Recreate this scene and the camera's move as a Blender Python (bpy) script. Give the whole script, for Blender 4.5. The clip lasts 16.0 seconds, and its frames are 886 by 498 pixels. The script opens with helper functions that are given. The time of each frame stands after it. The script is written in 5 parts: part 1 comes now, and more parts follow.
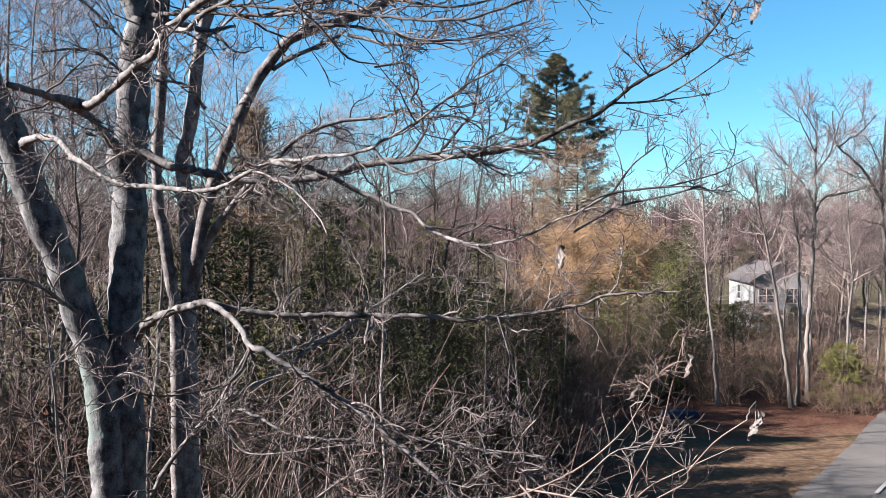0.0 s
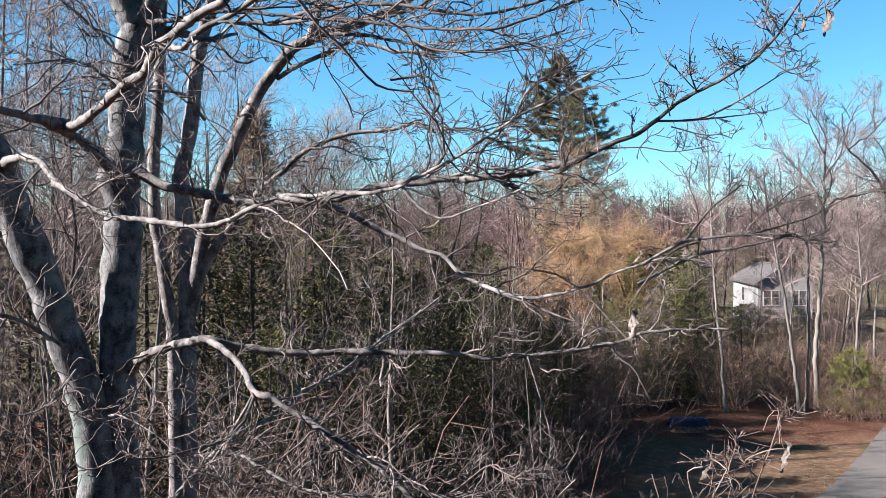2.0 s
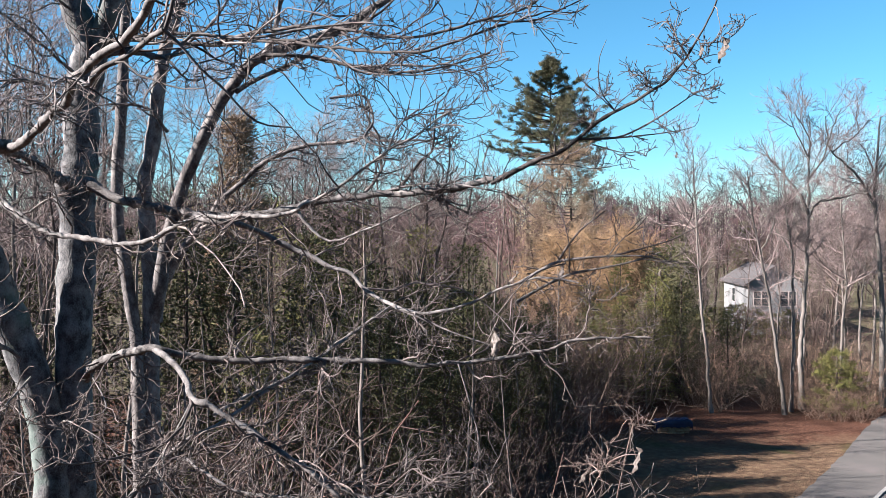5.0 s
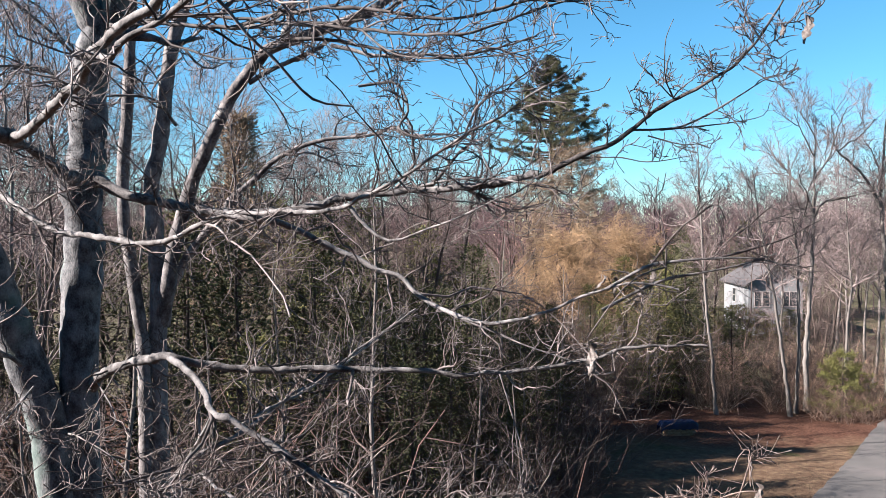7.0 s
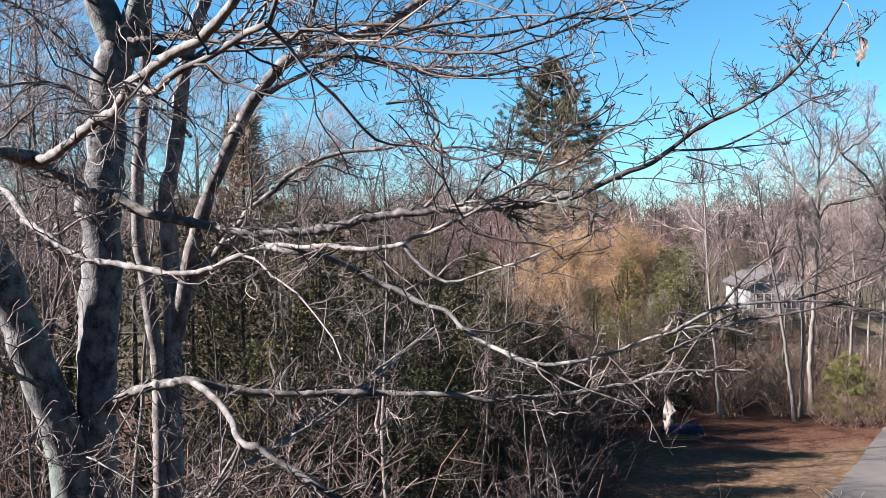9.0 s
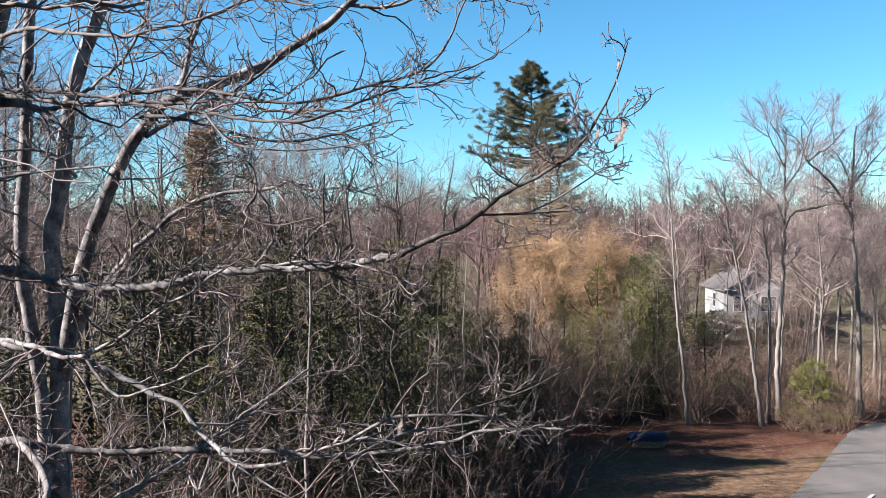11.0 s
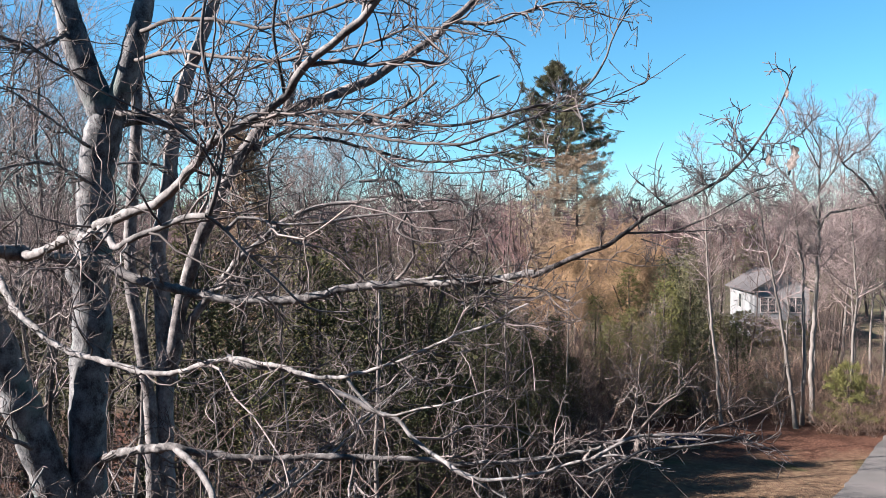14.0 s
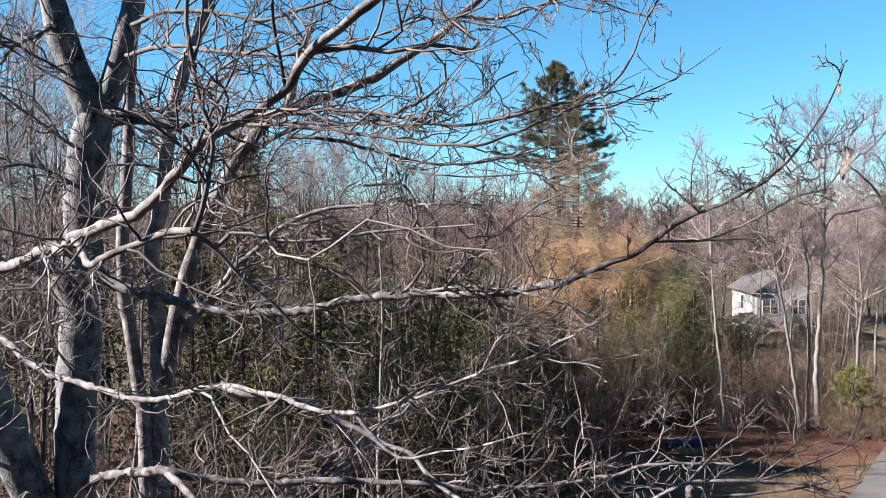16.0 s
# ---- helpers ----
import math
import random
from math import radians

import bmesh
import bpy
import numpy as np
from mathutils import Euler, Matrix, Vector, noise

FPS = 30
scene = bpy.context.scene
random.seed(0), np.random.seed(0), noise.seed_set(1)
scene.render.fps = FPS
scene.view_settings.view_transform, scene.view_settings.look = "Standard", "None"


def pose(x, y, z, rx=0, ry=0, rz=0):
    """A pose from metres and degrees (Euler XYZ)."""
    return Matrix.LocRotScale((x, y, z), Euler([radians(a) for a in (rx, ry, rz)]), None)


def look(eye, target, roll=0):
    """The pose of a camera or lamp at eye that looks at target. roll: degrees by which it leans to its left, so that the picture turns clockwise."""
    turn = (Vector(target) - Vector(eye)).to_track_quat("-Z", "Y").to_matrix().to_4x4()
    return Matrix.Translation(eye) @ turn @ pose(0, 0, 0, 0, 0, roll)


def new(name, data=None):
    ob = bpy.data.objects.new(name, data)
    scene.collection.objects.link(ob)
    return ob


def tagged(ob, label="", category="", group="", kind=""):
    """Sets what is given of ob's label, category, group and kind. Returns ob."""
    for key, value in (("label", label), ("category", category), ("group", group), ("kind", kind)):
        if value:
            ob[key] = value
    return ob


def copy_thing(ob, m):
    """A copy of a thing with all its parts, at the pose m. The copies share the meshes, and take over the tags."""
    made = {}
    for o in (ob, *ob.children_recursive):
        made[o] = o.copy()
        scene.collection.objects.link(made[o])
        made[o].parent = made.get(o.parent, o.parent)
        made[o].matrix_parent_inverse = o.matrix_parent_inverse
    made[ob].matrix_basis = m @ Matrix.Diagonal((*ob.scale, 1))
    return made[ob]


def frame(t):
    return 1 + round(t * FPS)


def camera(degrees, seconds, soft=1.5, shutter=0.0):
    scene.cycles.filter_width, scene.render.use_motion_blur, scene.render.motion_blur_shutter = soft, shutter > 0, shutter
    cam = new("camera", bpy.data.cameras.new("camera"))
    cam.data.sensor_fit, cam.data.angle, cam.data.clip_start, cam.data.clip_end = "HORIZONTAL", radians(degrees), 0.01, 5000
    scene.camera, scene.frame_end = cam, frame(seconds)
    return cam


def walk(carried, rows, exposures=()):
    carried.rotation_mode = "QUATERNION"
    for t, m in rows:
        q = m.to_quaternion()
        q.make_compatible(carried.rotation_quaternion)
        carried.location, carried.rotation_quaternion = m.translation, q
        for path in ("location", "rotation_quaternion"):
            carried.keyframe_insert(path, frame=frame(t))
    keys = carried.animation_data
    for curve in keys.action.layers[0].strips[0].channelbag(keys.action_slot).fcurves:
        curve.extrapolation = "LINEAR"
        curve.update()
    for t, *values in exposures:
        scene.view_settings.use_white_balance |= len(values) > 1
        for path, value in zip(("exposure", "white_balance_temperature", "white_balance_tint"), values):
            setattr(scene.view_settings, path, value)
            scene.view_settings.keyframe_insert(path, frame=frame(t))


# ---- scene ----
cam = camera(57.0, 16.0, soft=0.5)
METRES, EYE, TILT, LEAN, TURN = 4.5, 9.0, -1.0, 0.0, 0.0
ROWS = [
    (0.0, 0.0, 0.0, 0.0, 0.0, 0.0, -0.0),
    (0.5, -0.0116, 0.0471, -0.0005, -0.05, -0.01, -0.03),
    (1.0, -0.0223, 0.107, 0.0036, -0.08, 0.06, -0.05),
    (1.5, -0.0311, 0.1331, 0.0263, -0.04, 0.02, -0.03),
    (2.0, -0.0367, 0.1342, 0.0523, 0.05, -0.03, 0.01),
    (2.5, -0.0384, 0.1235, 0.0592, 0.02, 0.02, 0.07),
    (3.0, -0.009, 0.1079, 0.0595, -0.05, 0.02, -0.01),
    (3.5, -0.0035, 0.093, 0.0666, -0.11, 0.05, 0.12),
    (4.0, 0.0114, 0.0789, 0.0706, -0.18, 0.08, 0.17),
    (4.2, 0.0330, 0.0767, 0.0690, -0.15, 0.07, 0.17),
    (5.25, 0.0660, 0.0780, 0.0720, -0.26, 0.03, 0.13),
    (6.3, 0.0218, 0.1372, 0.0768, -0.35, 0.0, 0.09),
    (6.5, 0.0147, 0.1456, 0.0771, -0.45, -0.02, 0.08),
    (7.0, -0.0009, 0.1837, 0.072, -0.48, 0.01, 0.07),
    (7.5, -0.0218, 0.2228, 0.0682, -0.51, 0.06, 0.07),
    (8.0, -0.0347, 0.2299, 0.065, -0.52, -0.01, 0.02),
    (8.5, -0.0457, 0.2222, 0.0804, -0.51, 0.02, 0.01),
    (9.0, -0.0486, 0.215, 0.1047, -0.53, 0.05, 0.06),
    (9.5, -0.049, 0.2114, 0.1552, -0.55, 0.05, 0.12),
    (10.0, -0.0083, 0.2049, 0.1691, -0.58, 0.12, 0.24),
    (10.2, 0.0501, 0.2060, 0.1720, -0.85, 0.12, 0.25),
    (11.25, 0.2200, 0.1950, 0.2040, -1.20, 0.06, 0.33),
    (12.3, 0.1362, 0.1828, 0.2270, -0.53, 0.0, 0.39),
    (12.5, 0.0889, 0.1776, 0.2294, -0.13, 0.0, 0.39),
    (13.0, 0.0337, 0.168, 0.22, -0.09, 0.05, 0.31),
    (13.5, 0.0179, 0.1585, 0.2167, -0.07, -0.01, 0.23),
    (14.0, 0.0115, 0.1526, 0.2233, -0.05, -0.0, 0.23),
    (14.5, 0.009, 0.1483, 0.2293, -0.05, 0.03, 0.27),
    (15.0, 0.0047, 0.1631, 0.2318, -0.05, 0.01, 0.29),
    (15.5, -0.0015, 0.2088, 0.2356, -0.06, 0.06, 0.27),
    (16.0, -0.0071, 0.2461, 0.2359, -0.06, 0.05, 0.2),
]
walk(cam, [(t, pose(0, 0, EYE, TILT, LEAN, TURN) @ pose(METRES * x, METRES * y, METRES * z, 90 + pitch, roll, yaw)) for t, x, y, z, yaw, pitch, roll in ROWS],
     [(0.0, 1.62, 4545, -18), (16.0, 1.62, 4545, -18)])

# ---- light: clear winter sky, sun from the west side of the yard ----
SUN_FROM = Vector((-0.84, -0.15, 0.50)).normalized()
world = bpy.data.worlds.new("clear_sky")
scene.world = world
world.use_nodes = True
wn = world.node_tree.nodes
sky = wn.new("ShaderNodeTexSky")
sky.sky_type = "NISHITA"
sky.sun_disc = False
sky.sun_elevation = math.asin(SUN_FROM.z)
sky.sun_rotation = math.atan2(SUN_FROM.x, SUN_FROM.y)
sky.altitude = 100
sky.air_density = 1.0
sky.dust_density = 0.0
sky.ozone_density = 1.5
wn["Background"].inputs["Strength"].default_value = 0.05
world.node_tree.links.new(sky.outputs["Color"], wn["Background"].inputs["Color"])
sun = new("sun", bpy.data.lights.new("sun", "SUN"))
sun.data.energy, sun.data.angle, sun.data.color = 15.0, radians(0.5), (1.0, 0.62, 0.475)
sun.matrix_world = look((0, 0, 60), Vector((0, 0, 60)) - SUN_FROM)


# ---- materials ----
def material(name, tones, scale=6.0, fine=40.0, rough=0.85, bump=0.3, spread=0.25, stretch=(1, 1, 1), island=False, distance=0.01, lichen=None):
    """Two scales of noise through a colour ramp, with each object or island a little different."""
    m = bpy.data.materials.new(name)
    m.use_nodes = True
    n, l = m.node_tree.nodes, m.node_tree.links
    bsdf = n["Principled BSDF"]
    bsdf.inputs["Roughness"].default_value = rough
    bsdf.inputs["Specular IOR Level"].default_value = 0.25
    co = n.new("ShaderNodeTexCoord")
    mp = n.new("ShaderNodeMapping")
    mp.inputs["Scale"].default_value = stretch
    l.new(co.outputs["Object"], mp.inputs["Vector"])
    a, b = n.new("ShaderNodeTexNoise"), n.new("ShaderNodeTexNoise")
    a.inputs["Scale"].default_value, b.inputs["Scale"].default_value = scale, fine
    a.inputs["Detail"].default_value, b.inputs["Detail"].default_value = 4, 3
    for t in (a, b):
        l.new(mp.outputs["Vector"], t.inputs["Vector"])
    if island:
        rnd = n.new("ShaderNodeNewGeometry").outputs["Random Per Island"]
    else:
        rnd = n.new("ShaderNodeObjectInfo").outputs["Random"]
    mix = n.new("ShaderNodeMath")
    mix.operation = "MULTIPLY_ADD"
    l.new(b.outputs["Fac"], mix.inputs[0])
    mix.inputs[1].default_value = 0.45
    l.new(a.outputs["Fac"], mix.inputs[2])
    shift = n.new("ShaderNodeMath")
    shift.operation = "MULTIPLY_ADD"
    l.new(rnd, shift.inputs[0])
    shift.inputs[1].default_value = spread
    l.new(mix.outputs[0], shift.inputs[2])
    ramp = n.new("ShaderNodeValToRGB")
    lo, hi = 0.5, 0.95 + spread
    e = ramp.color_ramp.elements
    while len(e) < len(tones):
        e.new(0.5)
    for i, c in enumerate(tones):
        e[i].position = (lo + (hi - lo) * i / (len(tones) - 1)) / 1.6
        e[i].color = (*c, 1)
    scl = n.new("ShaderNodeMath")
    scl.operation = "DIVIDE"
    l.new(shift.outputs[0], scl.inputs[0])
    scl.inputs[1].default_value = 1.6
    l.new(scl.outputs[0], ramp.inputs["Fac"])
    colour = ramp.outputs["Color"]
    if lichen:
        patch = n.new("ShaderNodeTexNoise")
        patch.inputs["Scale"].default_value, patch.inputs["Detail"].default_value = 2.6, 6
        l.new(co.outputs["Object"], patch.inputs["Vector"])
        edge = n.new("ShaderNodeMapRange")
        edge.inputs["From Min"].default_value, edge.inputs["From Max"].default_value = 0.56, 0.66
        edge.inputs["To Max"].default_value = 0.6
        l.new(patch.outputs["Fac"], edge.inputs["Value"])
        cover = n.new("ShaderNodeMix")
        cover.data_type = "RGBA"
        l.new(edge.outputs["Result"], cover.inputs["Factor"])
        l.new(colour, cover.inputs["A"])
        cover.inputs["B"].default_value = (*lichen, 1)
        colour = cover.outputs["Result"]
    l.new(colour, bsdf.inputs["Base Color"])
    if bump:
        bp = n.new("ShaderNodeBump")
        bp.inputs["Strength"].default_value, bp.inputs["Distance"].default_value = bump, distance
        l.new(mix.outputs[0], bp.inputs["Height"])
        l.new(bp.outputs["Normal"], bsdf.inputs["Normal"])
    return m


BARK = material("smooth_grey_bark", [(0.009936, 0.01071, 0.01282), (0.03395, 0.03501, 0.03869), (0.07601, 0.07684, 0.08099), (0.1166, 0.1163, 0.1191), (0.1565, 0.156, 0.1579)], 10, 75, 0.92, 0.9, 0.06, (1, 1, 0.8), distance=0.014, lichen=(0.080, 0.108, 0.096))
BACK_BARK = material("weathered_grey_bark", [(0.01953, 0.01881, 0.02037), (0.05859, 0.05455, 0.05529), (0.1269, 0.1185, 0.1164), (0.1953, 0.1833, 0.1765)], 9, 50, 0.92, 0.9, 0.10, (1, 1, 0.7), distance=0.012)
LIMB = material("pale_limb_bark", [(0.01484, 0.01383, 0.01372), (0.05312, 0.05008, 0.04973), (0.1055, 0.1007, 0.1005), (0.1489, 0.1423, 0.1413)], 14, 90, 0.88, 0.9, 0.12, distance=0.006)
YOUNG_BARK = material("young_branch_bark", [(0.0105, 0.009405, 0.0095), (0.0378, 0.03366, 0.033), (0.0924, 0.08316, 0.081)], 14, 90, 0.85, 0.6, 0.2, distance=0.004)
TWIG = material("twig_bark", [(0.0125, 0.01027, 0.01003), (0.0482, 0.04039, 0.03868), (0.1644, 0.1446, 0.1399)], 4, 30, 0.75, 0, 0.5, island=True)
SHOOT = material("red_shoot_bark", [(0.040, 0.027, 0.024), (0.085, 0.064, 0.056), (0.15, 0.128, 0.116)], 4, 30, 0.6, 0, 0.5, island=True)
WOOD_BARK = material("woodland_bark", [(0.02109, 0.01596, 0.01359), (0.0371, 0.02857, 0.02492), (0.05056, 0.04058, 0.03507)], 3, 18, 0.9, 0.6, 0.3, (1, 1, 0.4), distance=0.02)
BRUSH = material("bare_brush", [(0.0124, 0.008865, 0.007713), (0.04102, 0.03058, 0.0266), (0.1193, 0.09397, 0.0851)], 0.8, 6, 0.85, 0, 0.6, island=True)
GREY_TWIG = material("fine_grey_twigs", [(0.03388, 0.02686, 0.02686), (0.1046, 0.08518, 0.08333), (0.289, 0.2426, 0.2361)], 0.8, 6, 0.85, 0, 0.6, island=True)
RED_BRUSH = material("reddish_brush", [(0.017, 0.0100, 0.0088), (0.053, 0.0335, 0.0290), (0.135, 0.098, 0.088)], 0.8, 6, 0.85, 0, 0.6, island=True)
FAR_TWIG = material("distant_twigs", [(0.021, 0.0135, 0.0142), (0.056, 0.038, 0.040), (0.118, 0.087, 0.090)], 0.08, 0.6, 0.9, 0, 0.6, island=True)
MAUVE_TWIG = material("mauve_crown_twigs", [(0.02798, 0.01694, 0.01694), (0.07649, 0.04744, 0.04744), (0.1726, 0.116, 0.116)], 0.8, 6, 0.85, 0, 0.6, island=True)
PALE_BARK = material("pale_tall_bark", [(0.050, 0.0455, 0.042), (0.082, 0.075, 0.0695), (0.115, 0.106, 0.099)], 2, 14, 0.85, 0.5, 0.2, (1, 1, 0.3))
PINE_GREEN = material("pine_needles", [(0.023, 0.027, 0.014), (0.060, 0.060, 0.031), (0.12, 0.110, 0.062)], 0.5, 4, 0.8, 0, 0.6, island=True)
CEDAR_GREEN = material("cedar_foliage", [(0.01121, 0.01344, 0.0047), (0.02773, 0.0306, 0.0098), (0.06136, 0.0588, 0.0195)], 0.6, 5, 0.85, 0, 0.6, island=True)
OLIVE_GREEN = material("olive_foliage", [(0.028, 0.033, 0.0085), (0.066, 0.067, 0.016), (0.108, 0.096, 0.028)], 0.6, 5, 0.75, 0, 0.6, island=True)
RUSSET = material("russet_leaves", [(0.0836, 0.0612, 0.04116), (0.1452, 0.1107, 0.07476), (0.2068, 0.1647, 0.1159)], 0.5, 4, 0.8, 0, 0.6, island=True)
RUST_NEEDLE = material("rusty_needles", [(0.080, 0.058, 0.036), (0.145, 0.108, 0.070), (0.21, 0.163, 0.112)], 0.5, 4, 0.8, 0, 0.6, island=True)
WILLOW_GOLD = material("golden_willow_twigs", [(0.045, 0.029, 0.015), (0.15, 0.10, 0.052), (0.26, 0.185, 0.105)], 0.4, 4, 0.7, 0, 0.6, island=True)
DRY_LEAF = material("dry_curled_leaf", [(0.01536, 0.01197, 0.01079), (0.0576, 0.04928, 0.04471), (0.1408, 0.1309, 0.1248)], 9, 60, 0.7, 0.6, 0.3, distance=0.002)
DRIVE = material("worn_grey_asphalt", [(0.0413, 0.0391, 0.0388), (0.0554, 0.0532, 0.0516), (0.0696, 0.0641, 0.0635)], 0.6, 45, 0.95, 0.5, 0.1, distance=0.008)
ROOFING = material("grey_asphalt_roofing", [(0.02633, 0.02538, 0.02788), (0.03739, 0.03591, 0.0385), (0.04833, 0.04658, 0.04913)], 1.5, 30, 0.95, 0.3, 0.3)
SIDING = material("white_siding", [(0.1129, 0.1158, 0.1204), (0.1373, 0.1416, 0.1478), (0.1581, 0.1626, 0.17)], 1.2, 12, 0.6, 0.1, 0.1)
TRIM = material("white_trim_paint", [(0.2129, 0.2018, 0.1912), (0.2431, 0.2308, 0.2228), (0.2552, 0.2424, 0.2343)], 2, 20, 0.5, 0.05, 0.1)
TARP = material("blue_tarpaulin", [(0.0018, 0.0046, 0.0201), (0.003, 0.0075, 0.0333), (0.0048, 0.0116, 0.0488)], 3, 25, 0.45, 0.5, 0.1, distance=0.03)
LOGS = material("split_firewood", [(0.0965, 0.058, 0.0345), (0.181, 0.1218, 0.0746), (0.2654, 0.1972, 0.1321)], 4, 40, 0.9, 0.5, 0.3)

GLASS = bpy.data.materials.new("window_glass")
GLASS.use_nodes = True
GLASS.node_tree.nodes["Principled BSDF"].inputs["Base Color"].default_value = (0.02, 0.025, 0.03, 1)
GLASS.node_tree.nodes["Principled BSDF"].inputs["Roughness"].default_value = 0.06


def ground_material():
    """Winter lawn, thin and tan, going over into leaf litter under the trees."""
    m = bpy.data.materials.new("winter_ground")
    m.use_nodes = True
    n, l = m.node_tree.nodes, m.node_tree.links
    bsdf = n["Principled BSDF"]
    bsdf.inputs["Roughness"].default_value = 0.95
    bsdf.inputs["Specular IOR Level"].default_value = 0.1
    co = n.new("ShaderNodeTexCoord")

    def noisy(scale, detail=5, stretch=(1, 1, 1)):
        mp = n.new("ShaderNodeMapping")
        mp.inputs["Scale"].default_value = stretch
        l.new(co.outputs["Object"], mp.inputs["Vector"])
        t = n.new("ShaderNodeTexNoise")
        t.inputs["Scale"].default_value, t.inputs["Detail"].default_value = scale, detail
        l.new(mp.outputs["Vector"], t.inputs["Vector"])
        return t.outputs["Fac"]

    def ramp(fac, *stops):
        r = n.new("ShaderNodeValToRGB")
        e = r.color_ramp.elements
        while len(e) < len(stops):
            e.new(0.5)
        for i, (p, c) in enumerate(stops):
            e[i].position, e[i].color = p, (*c, 1)
        l.new(fac, r.inputs["Fac"])
        return r.outputs["Color"]

    grass = ramp(noisy(3.5, 6), (0.34, (0.050, 0.033, 0.020)), (0.5, (0.065, 0.044, 0.028)), (0.68, (0.091, 0.067, 0.041)))
    green = ramp(noisy(7), (0.3, (0.024, 0.025, 0.009)), (0.7, (0.048, 0.044, 0.018)))
    leaf = ramp(noisy(9, 8), (0.32, (0.022, 0.011, 0.007)), (0.5, (0.041, 0.020, 0.013)), (0.68, (0.073, 0.042, 0.027)))

    def blend(fac, a, b):
        x = n.new("ShaderNodeMix")
        x.data_type = "RGBA"
        l.new(fac, x.inputs["Factor"])
        l.new(a, x.inputs["A"])
        l.new(b, x.inputs["B"])
        return x.outputs["Result"]

    def band(fac, lo, hi):
        r = n.new("ShaderNodeMapRange")
        r.inputs["From Min"].default_value, r.inputs["From Max"].default_value = lo, hi
        l.new(fac, r.inputs["Value"])
        return r.outputs["Result"]

    lawn = blend(band(noisy(0.35, 3), 0.58, 0.70), grass, green)
    # leaf litter lies beyond the far edge of the lawn and west of it
    sep = n.new("ShaderNodeSeparateXYZ")
    l.new(co.outputs["Object"], sep.inputs["Vector"])
    wob = n.new("ShaderNodeMath")
    wob.operation = "MULTIPLY_ADD"
    l.new(noisy(0.4, 4), wob.inputs[0])
    wob.inputs[1].default_value = 7.0
    l.new(sep.outputs["Y"], wob.inputs[2])
    far = band(wob.outputs[0], 39.5, 41.5)
    west = n.new("ShaderNodeMath")
    west.operation = "MULTIPLY_ADD"
    l.new(noisy(0.3, 4), west.inputs[0])
    west.inputs[1].default_value = 6.0
    l.new(sep.outputs["X"], west.inputs[2])
    left = band(west.outputs[0], 10.0, 8.0)
    either = n.new("ShaderNodeMath")
    either.operation = "MAXIMUM"
    l.new(far, either.inputs[0])
    l.new(left, either.inputs[1])
    # dull grass and old litter under the far trees
    dull = ramp(noisy(1.2, 6), (0.36, (0.030, 0.026, 0.017)), (0.5, (0.045, 0.040, 0.024)), (0.66, (0.062, 0.060, 0.030)))
    beyond = band(wob.outputs[0], 48.5, 53.0)
    l.new(blend(beyond, blend(either.outputs[0], lawn, leaf), dull), bsdf.inputs["Base Color"])
    bp = n.new("ShaderNodeBump")
    bp.inputs["Strength"].default_value, bp.inputs["Distance"].default_value = 0.8, 0.05
    l.new(noisy(14, 6), bp.inputs["Height"])
    l.new(bp.outputs["Normal"], bsdf.inputs["Normal"])
    return m


GROUND = ground_material()
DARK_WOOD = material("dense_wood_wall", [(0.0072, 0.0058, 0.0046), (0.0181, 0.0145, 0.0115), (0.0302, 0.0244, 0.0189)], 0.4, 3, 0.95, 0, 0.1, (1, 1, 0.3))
TAN_BRUSH = material("tan_brush", [(0.02544, 0.01674, 0.01231), (0.08268, 0.05713, 0.04235), (0.2226, 0.1655, 0.131)], 0.8, 6, 0.85, 0, 0.6, island=True)


# ---- geometry kit ----
def mesh_of(name, verts, faces, mat, smooth=True):
    """A mesh from arrays; faces is an (n, 3) or (n, 4) array."""
    me = bpy.data.meshes.new(name)
    verts, faces = np.asarray(verts, np.float32).reshape(-1, 3), np.asarray(faces, np.int32)
    n, k = faces.shape
    me.vertices.add(len(verts))
    me.vertices.foreach_set("co", verts.ravel())
    me.loops.add(n * k)
    me.loops.foreach_set("vertex_index", faces.ravel())
    me.polygons.add(n)
    me.polygons.foreach_set("loop_start", np.arange(0, n * k, k, dtype=np.int32))
    me.polygons.foreach_set("use_smooth", np.full(n, smooth))
    me.update(calc_edges=True)
    me.materials.append(mat)
    return me


def unit(v):
    return v / np.maximum(np.linalg.norm(v, axis=-1, keepdims=True), 1e-9)


